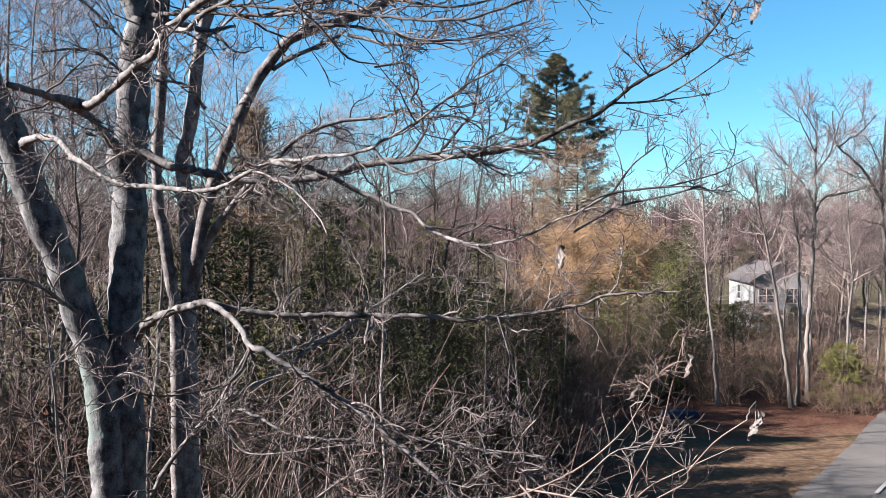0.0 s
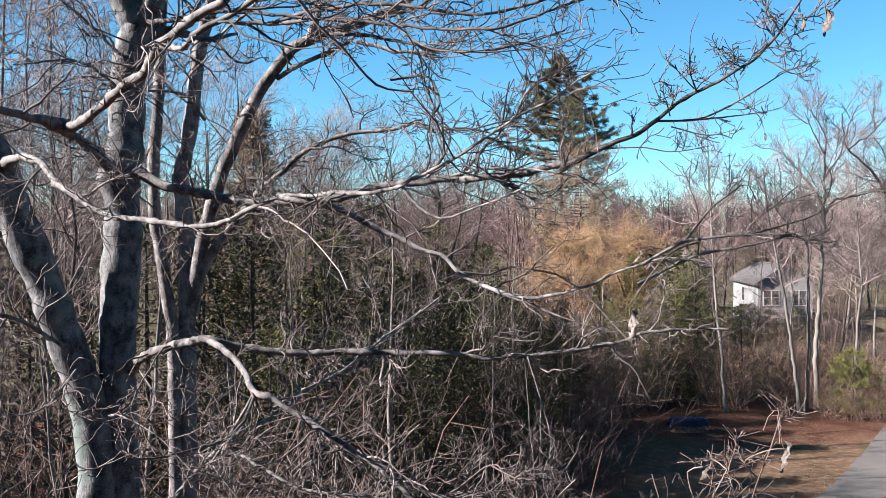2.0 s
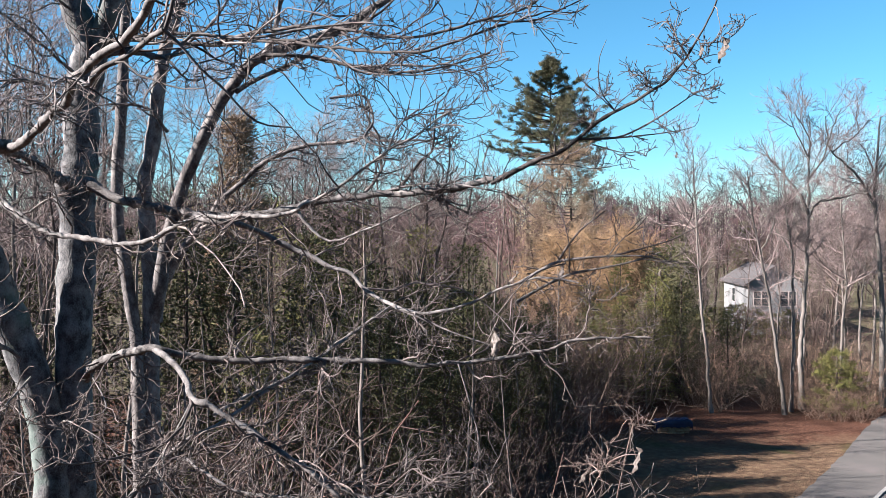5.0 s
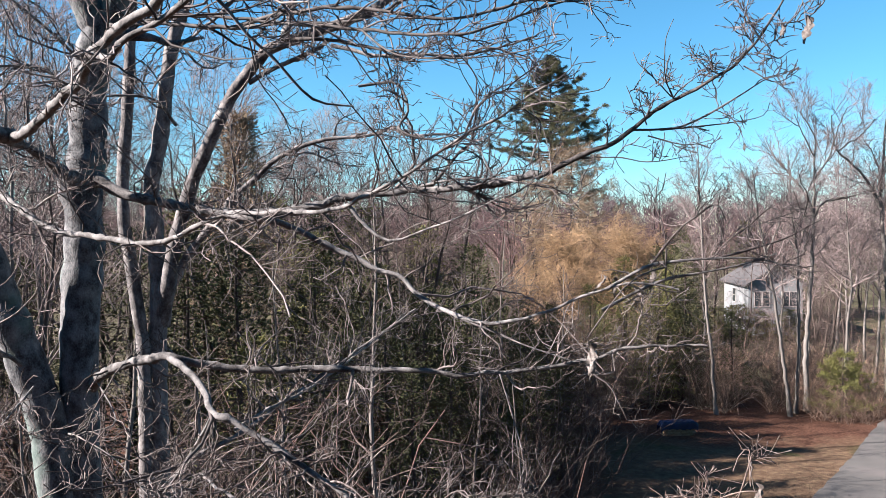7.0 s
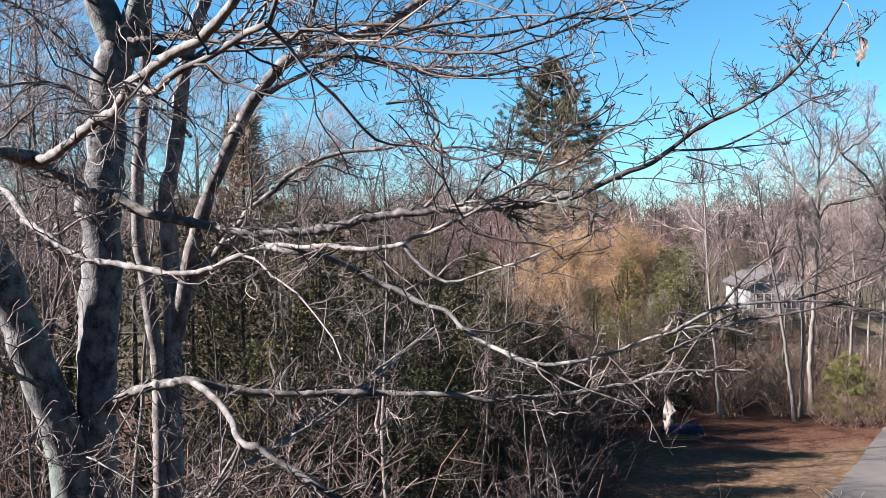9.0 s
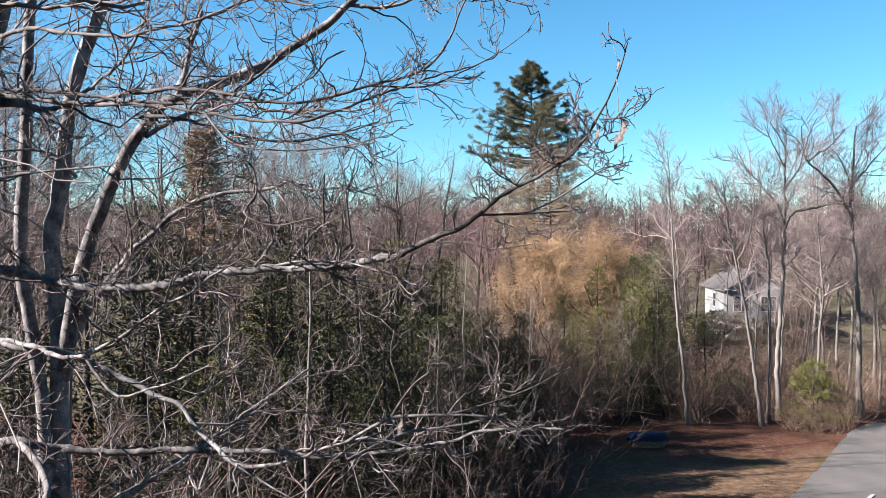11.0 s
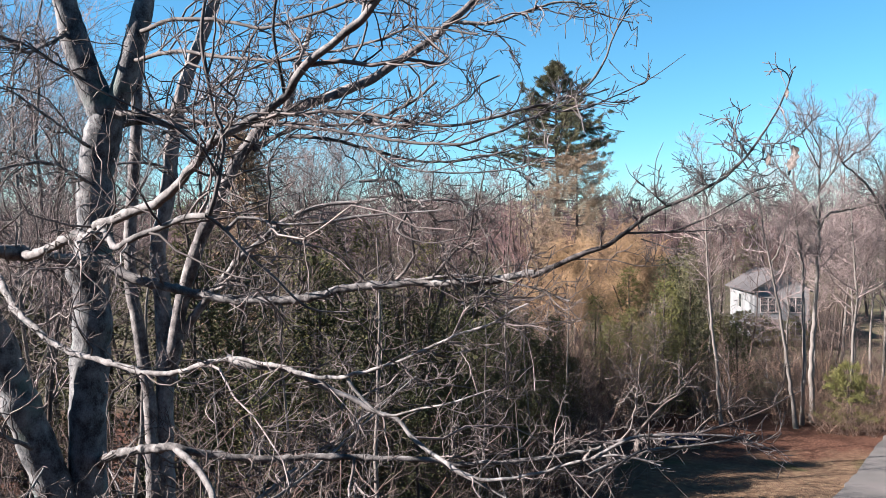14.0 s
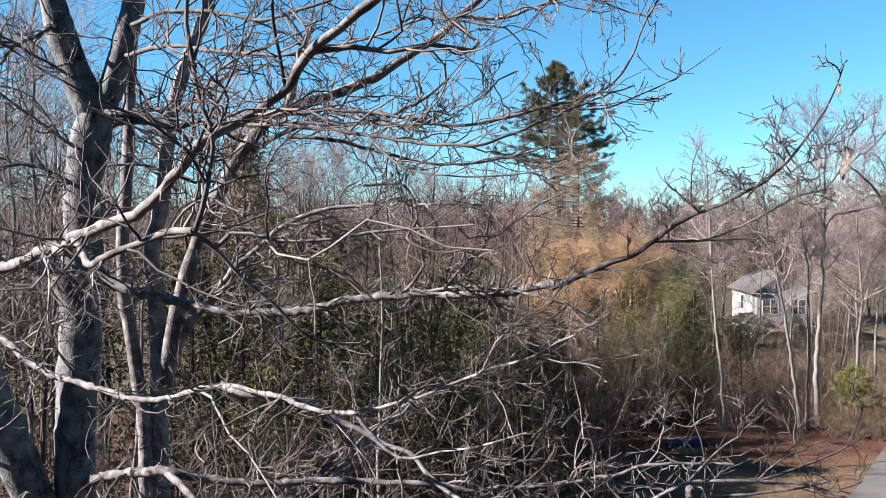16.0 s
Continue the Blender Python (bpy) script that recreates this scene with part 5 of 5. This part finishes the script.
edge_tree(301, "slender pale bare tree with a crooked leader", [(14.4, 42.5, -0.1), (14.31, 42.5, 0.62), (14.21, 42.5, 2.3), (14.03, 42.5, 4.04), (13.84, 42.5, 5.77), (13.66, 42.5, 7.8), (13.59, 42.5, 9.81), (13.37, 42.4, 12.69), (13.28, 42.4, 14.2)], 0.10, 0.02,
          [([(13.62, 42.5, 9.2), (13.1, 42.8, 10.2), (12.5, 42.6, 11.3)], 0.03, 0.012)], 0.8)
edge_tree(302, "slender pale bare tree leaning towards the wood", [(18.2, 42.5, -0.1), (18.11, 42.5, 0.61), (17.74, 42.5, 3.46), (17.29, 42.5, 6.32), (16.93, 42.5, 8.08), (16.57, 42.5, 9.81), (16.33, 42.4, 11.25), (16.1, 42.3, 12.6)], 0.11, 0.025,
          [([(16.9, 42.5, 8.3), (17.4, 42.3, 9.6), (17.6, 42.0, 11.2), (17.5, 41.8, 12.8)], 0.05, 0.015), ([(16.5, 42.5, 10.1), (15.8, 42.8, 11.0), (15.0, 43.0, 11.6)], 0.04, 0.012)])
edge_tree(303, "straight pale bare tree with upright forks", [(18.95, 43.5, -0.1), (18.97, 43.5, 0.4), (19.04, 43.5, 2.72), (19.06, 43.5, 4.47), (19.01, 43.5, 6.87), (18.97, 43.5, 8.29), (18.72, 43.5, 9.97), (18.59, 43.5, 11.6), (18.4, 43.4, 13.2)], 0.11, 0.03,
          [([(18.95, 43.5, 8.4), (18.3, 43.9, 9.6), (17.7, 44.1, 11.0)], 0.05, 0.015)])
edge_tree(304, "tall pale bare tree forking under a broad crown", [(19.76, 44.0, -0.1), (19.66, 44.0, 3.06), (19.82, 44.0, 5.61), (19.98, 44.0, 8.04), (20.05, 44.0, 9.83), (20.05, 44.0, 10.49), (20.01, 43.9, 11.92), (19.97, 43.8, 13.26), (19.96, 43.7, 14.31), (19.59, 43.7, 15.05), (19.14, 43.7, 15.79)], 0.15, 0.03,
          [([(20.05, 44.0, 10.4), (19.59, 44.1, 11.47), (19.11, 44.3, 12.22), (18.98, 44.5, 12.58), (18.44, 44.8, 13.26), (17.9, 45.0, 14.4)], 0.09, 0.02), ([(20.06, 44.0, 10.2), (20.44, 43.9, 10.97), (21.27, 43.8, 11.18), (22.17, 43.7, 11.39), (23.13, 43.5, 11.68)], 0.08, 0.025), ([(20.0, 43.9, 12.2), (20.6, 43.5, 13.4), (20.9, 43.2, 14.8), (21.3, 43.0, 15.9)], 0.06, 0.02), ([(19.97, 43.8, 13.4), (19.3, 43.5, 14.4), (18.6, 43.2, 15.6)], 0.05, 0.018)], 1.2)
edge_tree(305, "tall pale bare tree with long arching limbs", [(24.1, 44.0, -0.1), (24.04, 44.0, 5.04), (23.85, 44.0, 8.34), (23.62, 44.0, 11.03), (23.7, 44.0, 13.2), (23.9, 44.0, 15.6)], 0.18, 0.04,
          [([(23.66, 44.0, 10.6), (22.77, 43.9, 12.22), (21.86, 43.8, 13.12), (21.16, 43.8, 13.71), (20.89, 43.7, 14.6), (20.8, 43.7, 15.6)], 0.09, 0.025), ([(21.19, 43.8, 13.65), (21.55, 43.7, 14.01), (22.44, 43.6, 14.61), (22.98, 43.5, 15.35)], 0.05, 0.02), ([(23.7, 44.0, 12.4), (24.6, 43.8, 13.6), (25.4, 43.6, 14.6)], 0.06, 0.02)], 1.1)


def dome_tree(seed, height, girth, label):
    """Bare tree whose trunk divides into rising limbs under a broad dome of fine twigs."""
    g = np.random.default_rng(seed)
    ob = thing("bare_tree", label, "tree", "bare woodland trees")
    s = np.linspace(0, 1, 14)
    line = np.stack([0.25 * np.sin(s * 4), 0.2 * np.sin(s * 3 + 1), s * height * 0.72], 1)
    r = girth * (1 - 0.8 * s)
    r[0] *= 1.5
    part("trunk", Tubes().add(line[None], r[None], 9).mesh("trunk", PALE_BARK), ob)
    q, qr = grow(line[None], r[None], g, 11, (0.62, 1.0), (0.5, 1.15), (height * 0.36, height * 0.5), 10, 0.11, 0.06, 0.6, 0.3)
    tagged(part("limb_mass", Tubes().add(q, qr, 6).mesh("limbs", PALE_BARK), ob), kind="stuff")
    t = Tubes()
    q2, r2 = grow(q, qr, g, 10, (0.15, 1.0), (0.4, 1.0), (height * 0.08, height * 0.2), 6, 0.2, 0.06, 0.55, 0.35)
    t.add(q2, np.maximum(r2, 0.009), 4)
    q3, r3 = grow(q2, r2, g, 8, (0.15, 1.0), (0.4, 1.0), (height * 0.03, height * 0.09), 4, 0.22, 0.06, 0.6, 0.5)
    t.add(q3, np.maximum(r3, 0.006), 3)
    q4, r4 = grow(q3, r3, g, 3, (0.2, 1.0), (0.4, 1.0), (height * 0.015, height * 0.045), 2, 0.2, 0.06, 0.8, 0.8)
    t.add(q4, np.maximum(r4, 0.0045), 3)
    tagged(part("crown", t.mesh("crown", GREY_TWIG), ob), kind="stuff")
    return ob


dome = dome_tree(171, 16.8, 0.15, "tall bare tree with a broad dome of fine twigs")
put(dome, 25.4, 48.5, 0.72, 130)
for x, y, s, turn in [(28.6, 51, 0.85, 260), (26.2, 46, 0.55, 310), (-11.0, 38, 1.15, 75), (-5.6, 40, 0.98, 140), (-17.0, 37, 1.15, 200), (-7.8, 46, 1.1, 110), (-1.0, 46, 0.9, 45)]:
    put(dome, x, y, s, turn)
for x, y, k, s in [(2.5, 24.2, 4, 0.75), (1.0, 25.6, 4, 0.85), (3.3, 29.2, 2, 0.95), (4.0, 31.2, 4, 0.85), (1.2, 23.5, 2, 0.72), (4.9, 32.0, 4, 0.72), (6.2, 36.0, 4, 0.7), (6.9, 38.0, 2, 0.7), (5.2, 31.2, 0, 0.85)]:
    put(shrubs[k], x, y, s, x * 77)
# brush under the trees on the lawn's far side, and in front of the house
for i in range(30):
    y = wood.uniform(43.5, 56)
    put(tan_shrubs[wood.integers(0, 3)], wood.uniform(0.30, 0.62) * y, y, wood.uniform(0.45, 0.8), wood.uniform(0, 360))
for i in range(16):
    y = wood.uniform(58, 77)
    put(shrubs[wood.integers(0, 5)], wood.uniform(0.34, 0.56) * y, y, wood.uniform(0.45, 0.75), wood.uniform(0, 360), -0.6)
for x, y, k, s in [(24.8, 52, 4, 1.0), (27.0, 57, 2, 0.9), (29.5, 64, 4, 1.1), (31.5, 67, 2, 0.85), (33.5, 72, 2, 0.9), (30.0, 52, 4, 1.1), (21.5, 58, 4, 0.9), (37.0, 76, 2, 0.9), (34.4, 74, 4, 0.8), (35.8, 72, 4, 0.8), (26.6, 82.5, 2, 0.72), (24.6, 80.4, 2, 0.8), (27.6, 84.5, 4, 0.85)]:
    put(oaks[k], x, y, s, x * 83, -0.5)
for i in range(14):
    y = wood.uniform(44, 58)
    put(shrubs[wood.integers(0, 5)], wood.uniform(0.12, 0.6) * y, y, wood.uniform(0.55, 0.95), wood.uniform(0, 360))
distant = [bare_tree(150 + i, h, 0.13, WOOD_BARK, MAUVE_TWIG, 0.27, 14, 0.26, 0.014, WOODLAND, fk, 0.03, 0.85) for i, (h, fk) in enumerate([(15, False), (16, True), (13, False)])]
for i in range(40):
    y = wood.uniform(60, 105)
    x = wood.uniform(-0.55, 0.62) * y
    if 15 < x < 42 and y < 90:
        continue
    put(distant[wood.integers(0, 3)], x, y, wood.uniform(0.75, 1.05), wood.uniform(0, 360))
for i in range(20):
    y = wood.uniform(96, 140)
    put(distant[wood.integers(0, 3)], wood.uniform(-0.12, 0.27) * y, y, wood.uniform(0.95, 1.15), wood.uniform(0, 360), 0.2)
for i in range(22):
    y = wood.uniform(91, 118)
    put(distant[wood.integers(0, 3)], wood.uniform(0.255, 0.44) * y, y, wood.uniform(0.8, 1.0), wood.uniform(0, 360))


# ---- far woods, too many to count ----
def far_woods():
    g = np.random.default_rng(7)
    n = 850
    y = 78 + 260 * g.random(n) ** 1.1
    x = g.uniform(-0.66, 0.66, n) * y
    clear = (y > 96) | (np.abs(x / y - 0.33) > 0.125)
    x, y = x[clear], y[clear]
    n = len(x)
    h = g.uniform(9, 16.5, n)
    s = np.linspace(0, 1, 5)[None, :, None]
    root = np.stack([x, y, 9 / (1 + np.exp(-(y - 230) / 40))], 1)[:, None]
    p = root + s * np.stack([g.normal(0, 0.8, n), g.normal(0, 0.8, n), h], 1)[:, None]
    r = 0.07 * (1 - s[..., 0] * 0.8) * np.ones((n, 1))
    t = Tubes().add(p, r, 3)
    q, qr = grow(p, r, g, 13, (0.12, 1.0), (0.45, 1.1), (2.2, 5.2), 3, 0.2, 0.10, 0.6, 0.5)
    fine = 0.00016 * q[:, :1, 1]
    t.add(q, np.maximum(qr, fine * 1.5), 3)
    q2, r2 = grow(q, qr, g, 4, (0.2, 1.0), (0.4, 1.1), (0.8, 2.4), 2, 0.2, 0.08, 0.6, 0.7)
    t.add(q2, np.maximum(r2, 0.00017 * q2[:, :1, 1]), 3)
    # the closed edge of the woods on the ridge
    m = 1400
    y = g.uniform(240, 345, m)
    root = np.stack([g.uniform(-0.66, 0.66, m) * y, y, 9 / (1 + np.exp(-(y - 230) / 40))], 1)[:, None]
    p = root + s * np.stack([g.normal(0, 0.8, m), g.normal(0, 0.8, m), g.uniform(9, 16, m)], 1)[:, None]
    r = np.full((m, 5), 0.09) * np.linspace(1, 0.4, 5)
    t.add(p, r, 3)
    q, qr = grow(p, r, g, 14, (0.0, 1.0), (0.3, 1.1), (2.5, 6.0), 2, 0.2, 0.1, 0.7, 0.6)
    t.add(q, np.maximum(qr, 0.06), 3)
    return t.mesh("far_woods", FAR_TWIG)


tagged(new("far_woods", far_woods()), "distant bare woods with reddish purple twigs", "trees", kind="stuff")


# ---- white house beyond the trees ----
def house():
    ob = thing("house", "white-sided house with a grey gable roof behind trees", "house")
    w, d, h, rise = 5.2, 10.4, 5.4, 1.7
    wall = blocks("wall", [(-w / 2, 0, 0, w / 2, 0.25, h), (-w / 2, d - 0.25, 0, w / 2, d, h), (-w / 2, 0.25, 0, -w / 2 + 0.25, d - 0.25, h), (w / 2 - 0.25, 0.25, 0, w / 2, d - 0.25, h)], SIDING)
    walls = part("wall", wall, ob)
    bm = bmesh.new()
    for y in (0.02,):
        tri = [bm.verts.new(c) for c in ((-w / 2, y, h), (w / 2, y, h), (0, y, h + rise))]
        back = [bm.verts.new((v.co.x, y + 0.2, v.co.z)) for v in tri]
        bm.faces.new(tri), bm.faces.new(back[::-1])
        for i in range(3):
            bm.faces.new((tri[i], back[i], back[(i + 1) % 3], tri[(i + 1) % 3]))
    bmesh.ops.recalc_face_normals(bm, faces=bm.faces[:])
    me = bpy.data.meshes.new("gable")
    bm.to_mesh(me), bm.free()
    me.materials.append(SIDING)
    part("gable", me, ob)
    bm = bmesh.new()
    o, th = 0.45, 0.14
    slope = rise / (w / 2)
    prof = [(-w / 2 - o, h - o * slope), (0, h + rise), (w / 2 + o, h - o * slope), (w / 2 + o, h - o * slope + th), (0, h + rise + th), (-w / 2 - o, h - o * slope + th)]
    rings = [[bm.verts.new((x, y, z)) for x, z in prof] for y in (-0.4, d + 0.4)]
    for i in range(6):
        bm.faces.new((rings[0][i], rings[0][(i + 1) % 6], rings[1][(i + 1) % 6], rings[1][i]))
    for rg in rings:
        bm.faces.new((rg[0], rg[1], rg[4], rg[5])), bm.faces.new((rg[1], rg[2], rg[3], rg[4]))
    bmesh.ops.recalc_face_normals(bm, faces=bm.faces[:])
    me = bpy.data.meshes.new("roof")
    bm.to_mesh(me), bm.free()
    me.materials.append(ROOFING)
    part("roof", me, ob)

    def window(x, y, z, ww, wh, side):
        t = 0.06
        if side:
            fr = [(x - 0.05, y - ww / 2 - t, z - t, x + 0.02, y - ww / 2, z + wh + t), (x - 0.05, y + ww / 2, z - t, x + 0.02, y + ww / 2 + t, z + wh + t), (x - 0.05, y - ww / 2, z + wh, x + 0.02, y + ww / 2, z + wh + t), (x - 0.08, y - ww / 2 - t, z - t - 0.02, x + 0.02, y + ww / 2 + t, z), (x - 0.03, y - ww / 2, z + wh / 2 - 0.02, x + 0.02, y + ww / 2, z + wh / 2 + 0.02)]
            pn = [(x - 0.02, y - ww / 2, z, x + 0.01, y + ww / 2, z + wh)]
        else:
            fr = [(x - ww / 2 - t, y - 0.05, z - t, x - ww / 2, y + 0.02, z + wh + t), (x + ww / 2, y - 0.05, z - t, x + ww / 2 + t, y + 0.02, z + wh + t), (x - ww / 2, y - 0.05, z + wh, x + ww / 2, y + 0.02, z + wh + t), (x - ww / 2 - t, y - 0.08, z - t - 0.02, x + ww / 2 + t, y + 0.02, z), (x - ww / 2, y - 0.03, z + wh / 2 - 0.02, x + ww / 2, y + 0.02, z + wh / 2 + 0.02), (x - 0.05, y - 0.04, z, x + 0.05, y + 0.02, z + wh)]
            pn = [(x - ww / 2, y - 0.02, z, x + ww / 2, y + 0.01, z + wh)]
        win = part("window", blocks("window_frame", fr, TRIM), walls)
        part("pane", blocks("pane", pn, GLASS), win)

    for x in (-1.3, 1.3):
        window(x, 0, 3.2, 1.4, 1.4, False)
        window(x, 0, 0.9, 1.1, 1.2, False)
    window(-w / 2, 5.8, 3.2, 1.2, 1.4, True)
    window(-w / 2, 3.0, 0.7, 1.2, 1.0, True)
    return ob


home = house()
home.matrix_basis = pose(33.5, 81, -0.95, 0, 0, -7)

# ---- paved drive that runs along the lawn ----
def drive():
    edge, _ = smooth_line([(6.0, 20.0, 0), (9.6, 24.6, 0), (12.4, 28.2, 0), (14.6, 31.0, 0), (17.6, 34.9, 0), (20.9, 39.4, 0), (23.0, 41.8, 0), (25.5, 43.0, 0), (34.0, 43.6, 0)], 90, np.random.default_rng(4), 0.03)
    n = len(edge)
    across = np.linspace(0, 1, 12)
    far_side = edge + np.array([16.0, -11.0, 0])
    top = edge[:, None] * (1 - across[:, None]) + far_side[:, None] * across[:, None]
    top[..., 2] = 0.10 + 0.02 * np.sin(top[..., 0] * 0.7)
    rim = edge.copy()
    rim[:, 2] = -0.25
    rim[:, 0] -= 0.05
    grid = np.concatenate([rim[:, None], top], 1)
    w = grid.shape[1]
    i = (np.arange(n - 1)[:, None] * w + np.arange(w - 1)).reshape(-1, 1)
    return mesh_of("driveway", grid, i + np.array([0, w, w + 1, 1]), DRIVE, False)


tagged(new("driveway", drive()), "worn grey asphalt drive along the lawn", "driveway", kind="structure")

# ---- pale lane beyond the far trees, and the painted line on the drive ----
def ribbon(name, points, width, thick, mat):
    """A strip of paving with thin edges that follows the points."""
    p, _ = smooth_line(points, 40)
    way = unit(np.gradient(p, axis=0))
    side = np.stack([-way[:, 1], way[:, 0], 0 * way[:, 0]], 1) * width / 2
    down = np.array([0, 0, thick])
    grid = np.stack([p - side - down, p - side, p + side, p + side - down], 1)
    i = (np.arange(39)[:, None] * 4 + np.arange(3)).reshape(-1, 1)
    return mesh_of(name, grid, i + np.array([0, 4, 5, 1]), mat, False)


LANE = material("pale_gravel", [(0.11, 0.10, 0.092), (0.15, 0.138, 0.128), (0.19, 0.176, 0.165)], 1.5, 25, 0.95, 0.3, 0.1)
PAINT = material("worn_white_paint", [(0.13, 0.13, 0.128), (0.19, 0.19, 0.186), (0.23, 0.23, 0.225)], 6, 60, 0.8, 0.2, 0.1)
tagged(new("lane", ribbon("lane", [(38.0, 81.5, -0.66), (46.0, 80.5, -0.60), (58.0, 79.5, -0.42), (80.0, 78.0, -0.18)], 1.7, 0.25, LANE)), "pale gravel lane beyond the far trees", "lane", kind="structure")
tagged(new("painted_line", ribbon("painted_line", [(14.9, 27.9, 0.128), (16.1, 29.3, 0.128), (17.6, 30.9, 0.128)], 0.13, 0.004, PAINT)), "worn white painted line on the asphalt drive", "line", kind="structure")

# ---- tarpaulin-covered firewood at the lawn's edge ----
pile = thing("woodpile", "firewood stack under a blue tarpaulin in the shade", "woodpile")
g = random.Random(8)
log = bmesh.new()
bmesh.ops.create_cone(log, cap_ends=True, segments=8, radius1=0.085, radius2=0.075, depth=0.45, matrix=Matrix.Rotation(radians(90), 4, "X"))
log_mesh = bpy.data.meshes.new("log")
log.to_mesh(log_mesh), log.free()
log_mesh.materials.append(LOGS)
for row in range(5):
    for i in range(12):
        lg = new("log", log_mesh)
        lg.matrix_basis = pose(-0.9 + i * 0.163 + (0.08 if row % 2 else 0), g.uniform(-0.04, 0.04), 0.09 + row * 0.145, 0, g.uniform(0, 90), g.uniform(-3, 3))
        lg.parent = pile
nu, nv = 30, 16
u, v = np.meshgrid(np.linspace(-1, 1, nu), np.linspace(-1, 1, nv))
tz = 0.86 - 0.42 * np.maximum(0, np.abs(v) - 0.62) / 0.38 * 1.0 - 0.25 * np.maximum(0, np.abs(u) - 0.9) / 0.1 + 0.02 * np.sin(u * 17 + v * 5) + 0.025 * np.sin(v * 13 - u * 4)
tp = np.stack([u * 1.12, np.clip(v * 0.55, -0.34, 0.34), tz], -1).reshape(-1, 3)
ti = (np.arange(nv - 1)[:, None] * nu + np.arange(nu - 1)).reshape(-1, 1)
part("tarpaulin", mesh_of("tarpaulin", tp, ti + np.array([0, 1, nu + 1, nu]), TARP), pile, "creased blue tarpaulin")
pile.matrix_basis = pose(11.2, 38.5, -0.03, 0, 0, 6) @ Matrix.Diagonal((0.8, 0.8, 0.8, 1))
